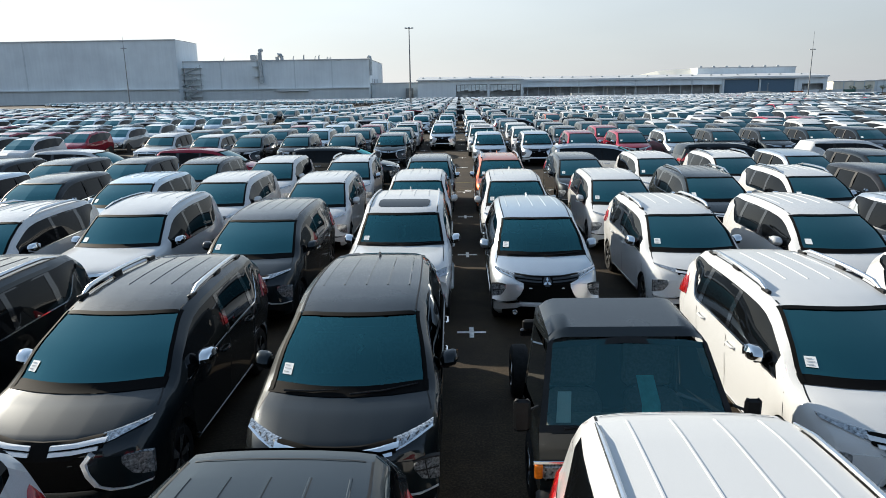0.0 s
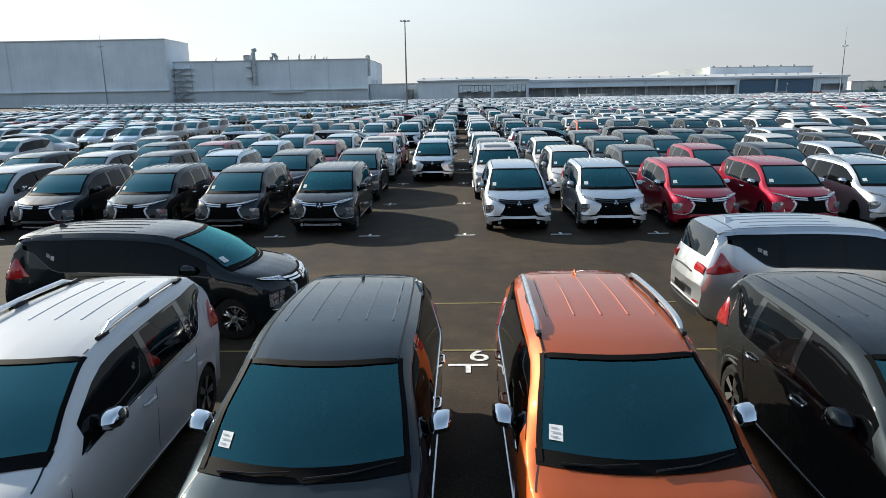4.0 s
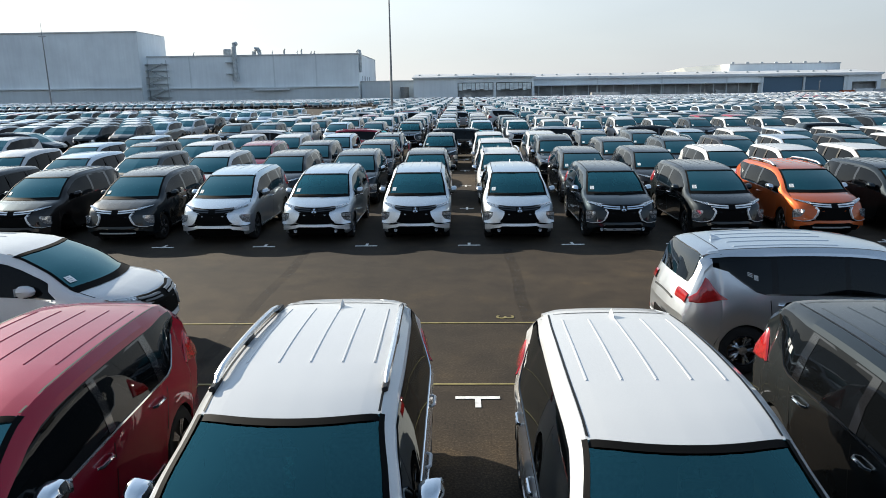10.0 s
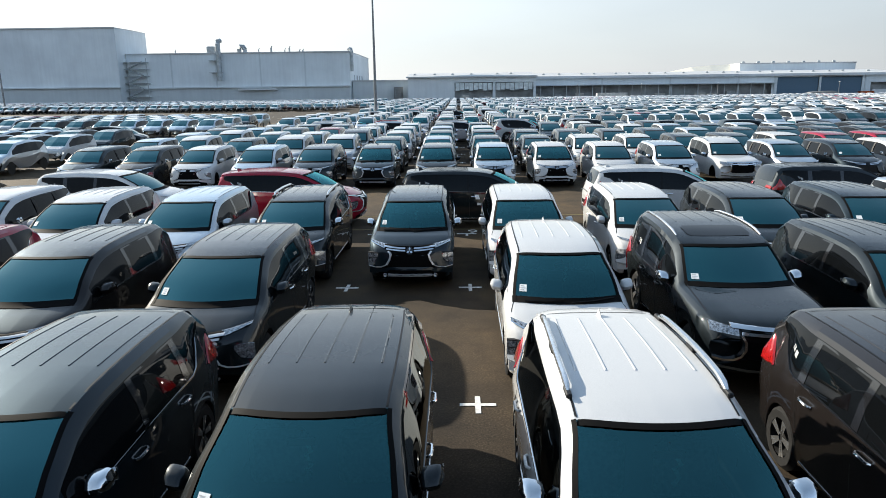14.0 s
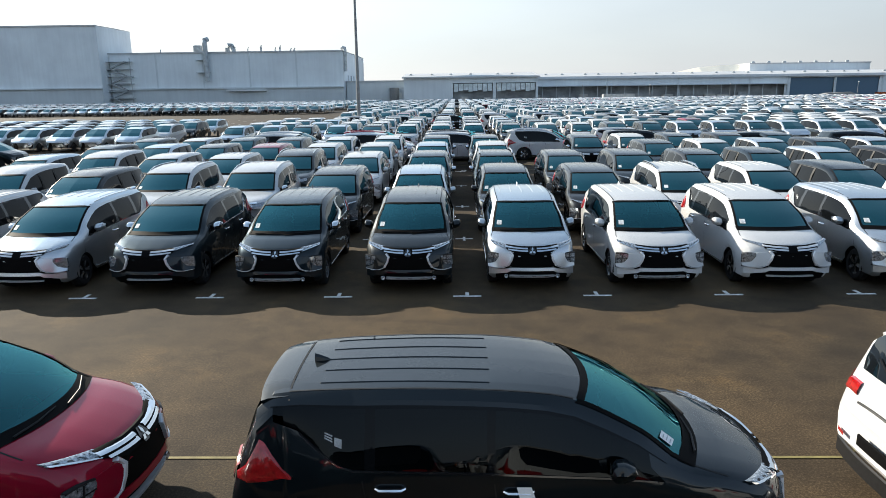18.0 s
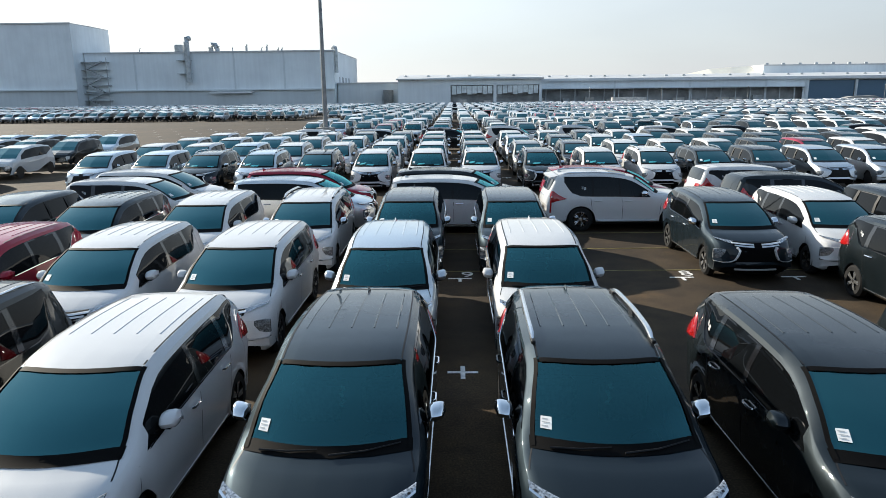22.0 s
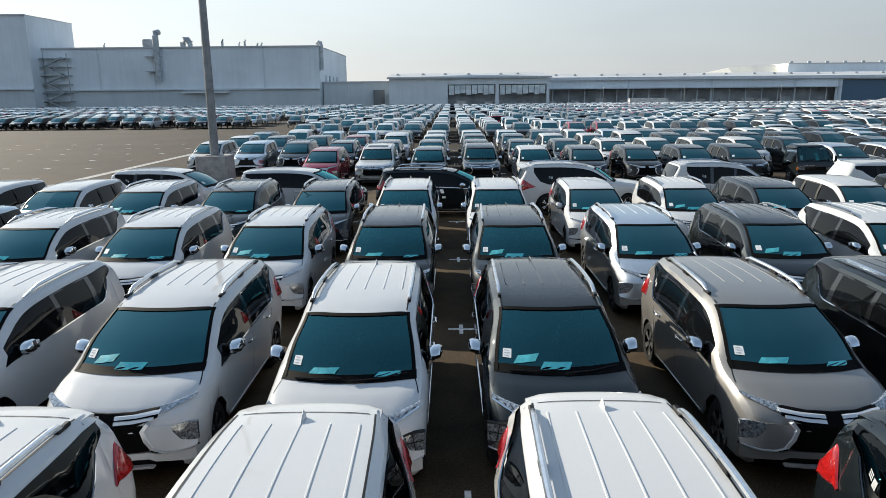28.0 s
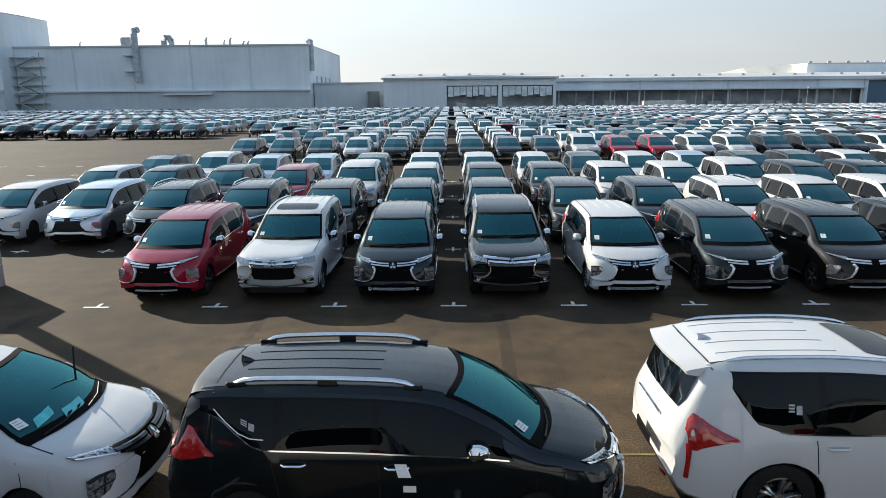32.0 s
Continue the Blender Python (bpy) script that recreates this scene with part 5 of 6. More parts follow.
def digit(text, x, y, mat, turn=0):
    c = bpy.data.curves.new("bay_number", 'FONT')
    c.body, c.size, c.extrude = text, .62 if turn == 0 else .42, .002
    c.materials.append(mat)
    ob = new("bay_number", c)
    ob.parent, ob.matrix_local = ground, pose(x, y, .006, 0, 0, turn)
    ob["label"] = "painted bay number"


for txt, x, y in (("6", .0, 28.15), ("9", .02, 87.72), ("9", .02, 117.9), ("8", 5.05, 117.9)):
    digit(txt, x, y, M["line"])
digit("3", .38, 60.98, M["yellow"], -90)
digit("9", .0, 153.0, M["yellow"])
for y0, y1 in ((57.9, 65.9), (153.0, 161.0)):
    for k in range(-4, 5):
        x = -3.8 + 4.7 * k
        part("paving_seam", Build().grid([[(x + .03 * math.sin(1.7 * y) - .11 + d, y, .004) for d in (0, .22)] for y in np.linspace(y0, y1, 9)]), M["seam"], ground, "", False)
# pale kerb-wide strip beside the empty bays
part("lane_strip", Build().box(-19.7, -19.2, 160, 196, .004, .010), M["concrete"], ground, "pale concrete strip", False)

# ---- lamp posts ----
def lamp_post(x, y, h, lamp_z, r, rod, foot=.92):
    root = new("lamp_post")
    root.location = (x, y, 0)
    part("mast", Build().tube([(0, 0, foot - .02), (0, 0, lamp_z)], [r, r * .5], 12), M["steel"], root, "tapered grey steel mast")
    f = Build().box(-.70, .70, -.70, .70, -.1, foot, 0, .03)
    part("footing", f, M["concrete"], root, "weathered concrete block")
    part("base_plate", Build().box(-.32, .32, -.32, .32, foot, foot + .03, 0, .008), M["steel"], root)
    if rod:
        part("lightning_rod", Build().tube([(0, 0, lamp_z), (0, 0, h)], [r * .35, .03], 6), M["steel"], root)
    part("crossarm", Build().tube([(-.75, 0, lamp_z - .1), (.75, 0, lamp_z - .1)], .05, 6).tube([(0, -.7, lamp_z - .1), (0, .7, lamp_z - .1)], .05, 6), M["steel"], root)
    for dx, dy in ((-.75, 0), (.75, 0), (0, -.7), (0, .7)):
        l = Build().box(dx - .26, dx + .26, dy - .2, dy + .2, lamp_z - .12, lamp_z + .14, 0, .06)
        part("floodlight", l, M["duct"], root)
    return tagged(root, "tall grey lamp mast on a concrete block", "lamp post", "lamp masts")


lamp_post(-11.3, 162.7, 18.6, 18.1, .21, False, 1.45)
lamp_post(-115.9, 244, 24.2, 20.2, .22, True)
lamp_post(115, 234.5, 21.5, 15.9, .22, True)


# ---- factory halls ----
def hall(name, label, x0, x1, y0, y1, h, wall, roof, rise=1.0, bays=0, band=0.0):
    root = new(name)
    root.location = ((x0 + x1) / 2, y0, 0)
    w, d = (x1 - x0) / 2, y1 - y0
    b = Build()
    t = .4
    b.box(-w, w, 0, t, 0, h)
    b.box(-w, w, d - t, d, 0, h)
    b.box(-w, -w + t, t, d - t, 0, h)
    b.box(w - t, w, t, d - t, 0, h)
    part("wall", b, M[wall], root, "", False)
    r = Build()
    r.grid([[(x, y, h + .02 + z) for x in (-w - .3, 0, w + .3)] for y, z in ((-.4, 0), (d / 2, rise), (d + .4, 0))])
    r.box(-w - .35, w + .35, -.45, -.12, h - .35, h + .25)
    part("roof", r, M[roof], root, "", False)
    for k in range(1, bays):
        x = -w + 2 * w * k / bays
        part("pilaster", Build().box(x - .35, x + .35, -.22, 0, 0, h - .4), M["clad_dark"], root, "", False)
    if band:
        part("canopy", Build().box(-w - .2, w + .2, -1.3, 0, band, band + .55), M["clad_dark"], root, "", False)
        # darker sheet: the shade under the canopy is put into this strip's colour
        part("lower_wall", Build().box(-w, w, -.3, 0, 0, band), M["clad_low"], root, "", False)
    return tagged(root, label, "factory hall", "factory buildings")


tall = hall("factory_hall", "very tall windowless grey clad factory hall", -330, -157.5, 392, 424, 34.5, "clad", "roofsheet", .1, 2, 7.5)
main = hall("factory_hall", "long grey clad factory hall with roof ducts", -157.2, -51.0, 400, 470, 23.0, "clad", "roofsheet", .1, 5, 7.0)
for k in range(4):
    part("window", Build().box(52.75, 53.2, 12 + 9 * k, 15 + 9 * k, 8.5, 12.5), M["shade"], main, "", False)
part("loading_door", Build().box(2, 16, -.25, -.02, 0, 5.6), M["clad_dark"], main, "", False)
part("door_canopy", Build().box(0, 18, -2.6, -.02, 5.8, 6.3), M["clad_light"], main, "", False)
for x, w, h in ((-38, .8, .9), (-27, .8, .9), (-8, 2.2, 1.2), (30, .8, 1), (39, 1.4, 1.0), (46, .8, 1)):
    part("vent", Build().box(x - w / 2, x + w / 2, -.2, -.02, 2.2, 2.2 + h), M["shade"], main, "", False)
# roof equipment
duct = Build()
duct.tube([(-8.4, -1.6, 10.5), (-8.4, -1.6, 27.0), (-8.4, -1.0, 28.2), (-7.8, 0.4, 28.6)], 1.15, 10)
for z in (14, 19.5):
    duct.box(-13.0, -7.2, -2.6, -.1, z, z + .2)
part("exhaust_duct", duct, M["duct"], main, "large round exhaust duct up the wall")
part("fan_housing", Build().box(-14.8, -11.2, 1, 4.5, 23.1, 26.2, 0, .3), M["duct"], main)
for x, z, r in ((.2, 25.0, 1.1), (3.0, 24.8, 1.0), (-30.5, 24.2, .3), (9.5, 24.4, .3), (15.5, 25.2, .5), (22.0, 24.2, .3), (24.2, 25.0, .45), (29.0, 23.8, .4), (30.6, 23.8, .4)):
    s = Build()
    if r > 1:
        s.tube([(x, 3, 23), (x, 3, z), (x + .7, 3, z + r), (x + 2.0, 3, z + r * .9), (x + 2.6, 3, z - .2)], r, 10)
    else:
        s.tube([(x, 3, 23 if z > 23 else 14), (x, 3, z), (x + .4, 3, z + .8)], r, 8)
    part("roof_vent", s, M["duct"], main)
for k in range(6):
    z = 3.2 * k
    a, c = (0, 7) if k % 2 else (7, 0)
    fl = Build().add([(-51.8 + a, -3.0, z), (-51.8 + c, -3.0, z + 3.2), (-51.8 + c, -1.6, z + 3.2), (-51.8 + a, -1.6, z), (-51.8 + a, -3.0, z + .5), (-51.8 + c, -3.0, z + 3.7), (-51.8 + c, -1.6, z + 3.7), (-51.8 + a, -1.6, z + .5)],
                     [(0, 1, 2, 3), (4, 5, 6, 7), (0, 1, 5, 4), (3, 2, 6, 7), (0, 3, 7, 4), (1, 2, 6, 5)])
    part("stair_flight", fl, M["duct"], main, "", False)
    part("stair_landing", Build().box(-54.0, -42.5, -3.1, -.1, z + 3.1, z + 3.35), M["duct"], main, "", False)
part("end_duct", Build().tube([(54.0, 1.2, 14), (54.0, 1.2, 23.2), (53.8, 1.6, 24.2), (53.0, 2.2, 24.5), (52.2, 2.6, 24.0)], .75, 10), M["duct"], main, "bent duct at the hall's end")
for x in (-54, -42.5):
    part("stair_post", Build().box(x - .15, x + .15, -3.1, -2.8, 0, 21), M["duct"], main, "", False)

low = hall("link_building", "low grey link building between halls", -50.6, -22.2, 405, 450, 9.6, "clad_dark", "roofsheet", .4, 3)
part("tank", Build().tube([(8, -3, 0), (8, -3, 6.5)], 2.2, 14), M["steel"], low, "dark upright tank")


def bay_hall(x0, x1, y0, y1, h, openings):
    """Warehouse whose front is open between posts; openings: spans along x, the rest is wall."""
    root = new("warehouse")
    root.location = (0, y0, 0)
    d = y1 - y0
    w = Build()
    xs = sorted({x0, x1, *[v for o in openings for v in o[:2]]})
    for a, c in zip(xs, xs[1:]):
        top = [o[2] for o in openings if o[0] <= a and c <= o[1]]
        if top:
            w.box(a, c, 0, .4, top[0], h)
        else:
            w.box(a, c, 0, .4, 0, h)
    w.box(x0, x1, d - .4, d, 0, h)
    w.box(x0, x0 + .4, .4, d - .4, 0, h)
    w.box(x1 - .4, x1, .4, d - .4, 0, h)
    part("wall", w, M["clad"], root, "", False)
    # added wall close behind the openings; its grey stands in for the dim interior
    part("dim_inside_backing", Build().box(x0 + .5, x1 - .5, 4.0, 4.3, 0, h - .2), M["shade"], root, "", False)
    r = Build()
    r.grid([[(x, y, h + z) for x in (x0 - .6, x1 + .6)] for y, z in ((-1.2, .05), (d * .5, 2.2), (d + .6, .05))])
    r.box(x0 - .6, x1 + .6, -1.25, -.95, h - .35, h + .2)
    part("roof", r, M["roofsheet"], root, "pale sheet roof", False)
    return tagged(root, "long low open-fronted grey warehouse", "warehouse", "factory buildings")


wh1 = bay_hall(-21.8, 33.6, 372, 420, 10.2, [(-1.5, 15.0, 7.8), (16.2, 32.6, 7.8)])
part("fascia_gable", Build().add([(-21.8, -.3, 10.2), (8, -.3, 11.0), (33.6, -.3, 10.5), (33.6, -.3, 10.2), (-21.8, .3, 10.2), (8, .3, 11.0), (33.6, .3, 10.5), (33.6, .3, 10.2)], [(0, 1, 2, 3), (7, 6, 5, 4), (0, 1, 5, 4), (1, 2, 6, 5)]), M["clad"], wh1, "", False)
wh2 = bay_hall(36.0, 208, 402, 450, 10.3, [(37, 68, 6.1), (68.6, 100, 6.1), (100.6, 132, 6.1), (132.6, 148, 6.1), (150.5, 170, 8.9), (171, 190, 8.9), (194, 206, 6.1)])
for x in (68.3, 100.3, 132.3, 149.2, 170.5, 191.5):
    part("post", Build().box(x - .35, x + .35, -.25, 0, 0, 9.9), M["clad_dark"], wh2, "", False)
part("canopy", Build().box(37, 149, -2.6, -.05, 6.1, 6.5), M["clad_dark"], wh2, "", False)
for k in range(2):
    part("blue_door", Build().box(150.8 + 20.4 * k, 169.8 + 20.2 * k, .5, .7, 0, 8.7), M["blue"], wh2, "dark blue sheet door", False)
for x0, x1 in ((-1.5, 15.0), (16.2, 32.6)):
    for k in range(8):
        a = x0 + .3 + (x1 - x0 - .6) * k / 8
        part("pane", Build().box(a + .12, a + (x1 - x0 - .6) / 8 - .12, .1, .25, 4.3 + .3 * (k % 3), 7.5), M["glazing"], wh1, "", False)
for k in range(18):
    part("post", Build().box(39 + 6.2 * k, 39.3 + 6.2 * k, -.2, .1, 0, 6.1), M["clad_dark"], wh2, "", False)
part("fascia", Build().box(36, 208, -1.35, -1.26, 9.4, 10.4), M["clad_light"], wh2, "pale fascia under the eaves", False)
random.seed(11)
for k in range(16):
    x = -6 + 9.2 * k + random.uniform(-2, 2) + (3.5 if 28 < -6 + 9.2 * k < 40 else 0)
    y = random.uniform(.8, 2.2)
    w, h = random.uniform(1.4, 2.6), random.uniform(1.4, 3.2)
    ob = tagged(new("crate", Build().box(-w, w, 0, 1.1, 0, h, 0, .05).mesh("crate", [M["tarp" if k % 3 else "duct"]])), "pale wrapped crate inside the open warehouse", "crate", "crates")
    ob.location = (x, (372 if x < 34 else 402) + y, 0)
for k in range(26):
    x = -18 + 8.6 * k + random.uniform(-2, 2)
    v = Build().box(-.7, .7, -.4, .4, 0, .4, 0, .1).tube([(0, 0, .3), (0, 0, .7)], [.35, .55], 8)
    part("roof_ventilator", v, M["duct"], wh1 if x < 33 else wh2).location = (x, 12, 11.25 if x < 33 else 11.4)
for x in (60, 92, 130, 190):
    p = new("street_lamp")
    p.location = (x * .82, 358, 0)
    part("pole", Build().tube([(0, 0, 0), (0, 0, 6.2)], [.12, .07], 8), M["steel"], p)
    part("lantern", Build().box(-.15, .15, -.7, .1, 6.1, 6.3, 0, .05), M["clad_light"], p)
    tagged(p, "slim grey street lamp before the warehouse", "street lamp", "street lamps")

back = new("factory_hall")
back.location = (0, 444, 0)
bw = Build()
bw.box(149, 209.5, 0, 40, 0, 16.4)
part("wall", bw, M["clad"], back, "", False)
rf = Build()
rf.grid([[(x, y, z) for x, y, z in ((104, 40, 9.0), (104, -2, 8.8))], [(116, 40, 13.2), (116, -2, 9.0)], [(128, 40, 15.6), (128, -2, 9.2)], [(138, 40, 16.4), (138, -2, 9.2)], [(148.8, 40, 16.8), (148.8, -2, 9.2)]])
rf.v = [(x, 14 if y > 30 else y, z) for x, y, z in rf.v]
rf.add([(104, 14, 9.0), (148.8, 14, 16.8), (148.8, 14, 0), (104, 14, 0)], [(0, 1, 2, 3)])
part("roof", rf, M["cream"], back, "cream sloping end of the roof", False)
part("roof", Build().box(148.9, 209.8, -.3, 40, 16.4, 16.9), M["roofsheet"], back, "", False)
for k in range(7):
    part("roof_ventilator", Build().box(152 + 8 * k, 153.6 + 8 * k, 5, 6, 16.9, 17.9, 0, .2), M["duct"], back)
tagged(back, "grey hall with a cream rounded roof end behind the warehouse", "factory hall", "factory buildings")
for x, y, w, h, wall in ((261, 470, 27, 7.6, "cream"), (283, 482, 18, 7.9, "clad"), (330, 484, 66, 8.2, "cream"), (420, 560, 60, 9, "clad_light"), (-400, 470, 60, 14, "clad_light")):
    hall("distant_building", "pale distant flat-roofed building", x - w / 2, x + w / 2, y, y + 30, h, wall, "roofsheet", .5, 4)


def tree(x, y, h, seed):
    """A small broad tree: forked trunk and a loose crown of leaf clumps."""
    rnd = random.Random(seed)
    root = new("tree")
    root.location = (x, y, 0)
    t = Build().tube([(0, 0, 0), (.1, 0, h * .3), (0, .1, h * .55)], [.22, .16, .08], 7)
    for k in range(5):
        a = 2 * math.pi * k / 5 + rnd.random()
        t.tube([(.05, 0, h * .32), (h * .14 * math.cos(a), h * .14 * math.sin(a), h * .5), (h * .28 * math.cos(a), h * .28 * math.sin(a), h * .68)], [.09, .06, .02], 5)
    part("trunk", t, M["bark"], root)
    c = Build()
    lumps = [(rnd.uniform(-.3, .3) * h, rnd.uniform(-.3, .3) * h, rnd.uniform(.45, .82) * h, rnd.uniform(.12, .22) * h) for _ in range(9)]
    for px, py, pz, r in lumps:
        for _ in range(70):
            d = Vector((rnd.gauss(0, 1), rnd.gauss(0, 1), rnd.gauss(0, .8))).normalized() * r * rnd.uniform(.5, 1.1)
            u = Vector((rnd.gauss(0, 1), rnd.gauss(0, 1), rnd.gauss(0, 1))).normalized()
            w = u.orthogonal().normalized()
            q = Vector((px, py, pz)) + d
            e = rnd.uniform(.12, .24)
            c.add([q - u * e, q + w * e * .5, q + u * e, q - w * e * .5], [(0, 1, 2, 3)])
    part("crown", c, M["leaf"], root, "", False)
    return tagged(root, "small dark green tree before the distant buildings", "tree", "far trees")


for k, (x, y, h) in enumerate(((256, 462, 5.0), (266, 463, 5.6), (274, 460, 6.2), (281, 462, 5.2), (290, 464, 6.4), (299, 466, 5.4), (308, 462, 6.0), (318, 465, 5.0), (329, 466, 6.3), (341, 463, 5.5))):
    tree(x, y, h, 40 + k)


def yard_container(x, y, w, h, mat, label):
    root = new("container")
    root.location = (x, y, 0)
    part("box", Build().box(-w / 2, w / 2, -1.2, 1.2, .15, h, 0, .04), mat, root, "", False)
    ribs = Build()
    for k in range(int(w / .6)):
        a = -w / 2 + .3 + .6 * k
        ribs.box(a - .08, a + .08, -1.24, -1.2, .3, h - .15)
    part("ribbed_side", ribs, mat, root, "", False)
    for a in (-w / 2 + .15, w / 2 - .15):
        part("corner_post", Build().box(a - .12, a + .12, -1.26, 1.26, 0, h + .03), mat, root, "", False)
    return tagged(root, label, "container", "containers before the warehouse")


for x, w, h, m, label in ((187, 6, 2.0, "O", "low orange container before the warehouse"), (194.5, 8, 2.7, "clad_light", "white container before the warehouse"), (202.2, 6, 2.6, "duct", "grey container before the warehouse"),
                          (208.8, 6, 2.6, "clad_low", "grey container before the warehouse"), (215.5, 6, 2.6, "green", "dark green container before the warehouse"), (223, 8, 2.5, "duct", "grey container before the warehouse")):
    yard_container(x, 393, w, h, M[m], label)
ramp_ = Build()
prof = [(150, .0), (159, 2.0), (168, 2.3), (175, .0)]
for y0, y1 in ((384, 388),):
    v = [(x, y, z) for y in (y0, y1) for x, z in prof]
    ramp_.add(v, [(0, 1, 2, 3), (7, 6, 5, 4), (0, 4, 5, 1), (1, 5, 6, 2), (2, 6, 7, 3)])
tagged(new("loading_ramp", ramp_.mesh("loading_ramp", [M["concrete"]], False)), "low grey concrete loading ramp before the warehouse", "ramp")
fence = tagged(new("container"), "pale wrapped container beside the rows", "container")
fence.location = (62, 352, 0)
part("box", Build().box(-6, 6, -1.2, 1.2, 0, 2.7, 0, .05), M["tarp"], fence)

# ---- parked cars ----
ROWS = {  # first column stands at x = -16.25, 2.5 m apart
    1.6: "??????Gw.?????", 6.95: "????KKBpV?????", 12.28: "???VwBwSVW????", 17.6: "??NSWWWWWKV???", 22.62: "?NBBWVGOBWV???",
    36.72: "??BNBB.SSRRT??", 42.02: "??BTBB.wWBRB??", 47.35: "??RSRwSGWBB???", 52.55: "?WWSSRVWBBBN??",
    66.28: "?BNBSSSSGBOBB?", 71.62: "??GWBGBVNNWW??", 76.95: "??WRNB.WbBH???", 82.25: "?WWWSKGWWBGS??",
    96.40: "?BWSGGBSWWSw??", 101.70: "??BwwBSNNVW???", 107.05: "??WWbWGHBB????", 112.4: "??KRWWSW..BW??", 117.05: "??GGWVGG.GWB??",
    131.55: "??HTKVWVKWVK??", 136.9: "?VTVVVVKDKVV??", 142.25: "?VTVVVKKTKV???", 147.55: "?VVVKKVVWVBV??",
    161.55: "....RwGbWBNBBp", 166.95: ".WTHHBGNBGVWW?", 172.3: ".WGGRwWBBWWwB?", 177.6: ".?????????????"}
NOSE = {71.62: .3, 76.95: .05, 82.25: -.12, 12.28: -.03, 36.72: -.05, 52.55: .05}  # how far behind its mark a row's noses stand
NOSE_CAR = {(6.95, -1): .02, (12.28, 0): .0, (12.28, -2): -.02, (12.28, 1): .18, (17.6, -1): .07, (17.6, 0): -.2, (17.6, -2): -.17, (17.6, 1): -.17, (22.62, -1): .10, (22.62, 0): .20,
            (47.35, -1): .10, (47.35, 0): -.04, (52.55, -1): .08, (52.55, 0): -.26, (66.28, -2): .25, (66.28, -1): .28, (66.28, 0): .15, (71.62, -2): .33, (71.62, -1): .38, (71.62, 0): .2, (71.62, 1): .25,
            (76.95, 0): .10, (82.25, -1): -.23, (82.25, 0): -.2, (96.40, -2): .1, (96.40, -1): .16, (96.40, 0): .25, (101.70, -1): .05, (101.70, 0): .29, (107.05, -1): .33, (107.05, 0): .36,
            (112.4, -1): .0, (112.4, 0): .11, (117.05, -2): .52, (117.05, -1): .53, (117.05, 0): .46, (131.55, -1): .21, (131.55, 0): .41, (136.9, -1): -.1, (136.9, 0): .1,
            (142.25, -2): .18, (142.25, -1): .15, (142.25, 0): .1, (142.25, 1): .15, (147.55, -1): .17, (147.55, 0): .15}
SHIFT = {(52.55, -1): -.08, (52.55, 0): -.08, (82.25, -1): .06, (142.25, -1): -.12, (142.25, 0): -.17, (147.55, -1): -.18, (147.55, 0): -.14, (131.55, -1): -.06, (131.55, 0): -.2, (66.28, -1): -.07, (22.62, 0): -.07, (22.62, -1): .08, (52.55, 1): -.14, (71.62, -1): -.12, (71.62, 1): .16, (96.40, -1): .12, (112.4, 0): .13, (117.05, 2): .15, (136.9, 0): -.2, (36.72, 0): .15, (36.72, 1): .12}
random.seed(5)
MIX = "WWWWWWWVVSSSSTBBBBBKGGGGHNNRww"
taken = set()
truck = None
for y, line in ROWS.items():
    for i, ch in enumerate(line):
        col = i - 7
        x = 2.5 * col + 1.25
        if ch == ".":
            continue
        if ch == "?":
            ch = random.choice(MIX)
        if ch == "p":
            tr = copy_thing(truck, pose(x, y - .03 + 2.2, 0)) if truck else pickup()
            truck = tr
            tr.location = (x, y - .03 + 2.2, 0)
            tagged(tr, "black flat-faced light truck with a bare chassis, parked in a row", "truck")
            continue
        lead = y in (36.72, 66.28, 96.40, 131.55, 161.55)
        level = 0 if (-2 <= col <= 1 if lead else -1 <= col <= 0) else (1 if (-4 <= col <= 3 if lead else -2 <= col <= 1) else 2)
        if y < 5:
            level = max(level, 1)
        if y in (112.4, 117.05) and 1 <= col <= 3:
            level = 1
        if y > 170:
            level = 2
        if col < (-5 if lead else -4) or col > (4 if lead else 3) or y > 171:
            taken.add((col, y, ch))
            continue
        half = mpv.L / 2 if CODES[ch][0] == "mpv" else suv.L / 2
        place_car(ch, x + SHIFT.get((y, col), random.uniform(-.05, .05)), y + NOSE_CAR.get((y, col), NOSE.get(y, .12) + random.uniform(-.03, .06)) + half, random.uniform(-.5, .5), level, "in a tight row", (1 + i % 2) if 130 < y < 150 else 0)

SIDE = [(29.9, -15.5, "W"), (29.9, -10.4, "R"), (29.85, -4.88, "B"), (29.8, 5.6, "S"), (29.9, 10.7, "B"),
        (59.6, -12.2, "S"), (59.6, -6.72, "W"), (59.35, 4.8, "S"), (59.5, 10.2, "B"),
        (89.58, -10.8, "W"), (89.48, -5.3, "R"), (89.23, .21, "B"), (89.48, 5.8, "W"), (89.58, 11.0, "B"),
        (123.74, -9.9, "W"), (123.64, -4.77, "S"), (123.64, -.02, "W"), (123.94, 4.95, "w"), (123.9, 10.4, "B"),
        (126.24, -10.3, "W"), (126.14, -5.1, "R"), (126.04, -.05, "B"), (126.24, 5.08, "R"), (126.4, 10.2, "W"),
        (154.7, -10.0, "W"), (154.55, -5.42, "W"), (154.5, -.58, "K"), (154.85, 4.45, "w"), (154.9, 9.7, "w")]
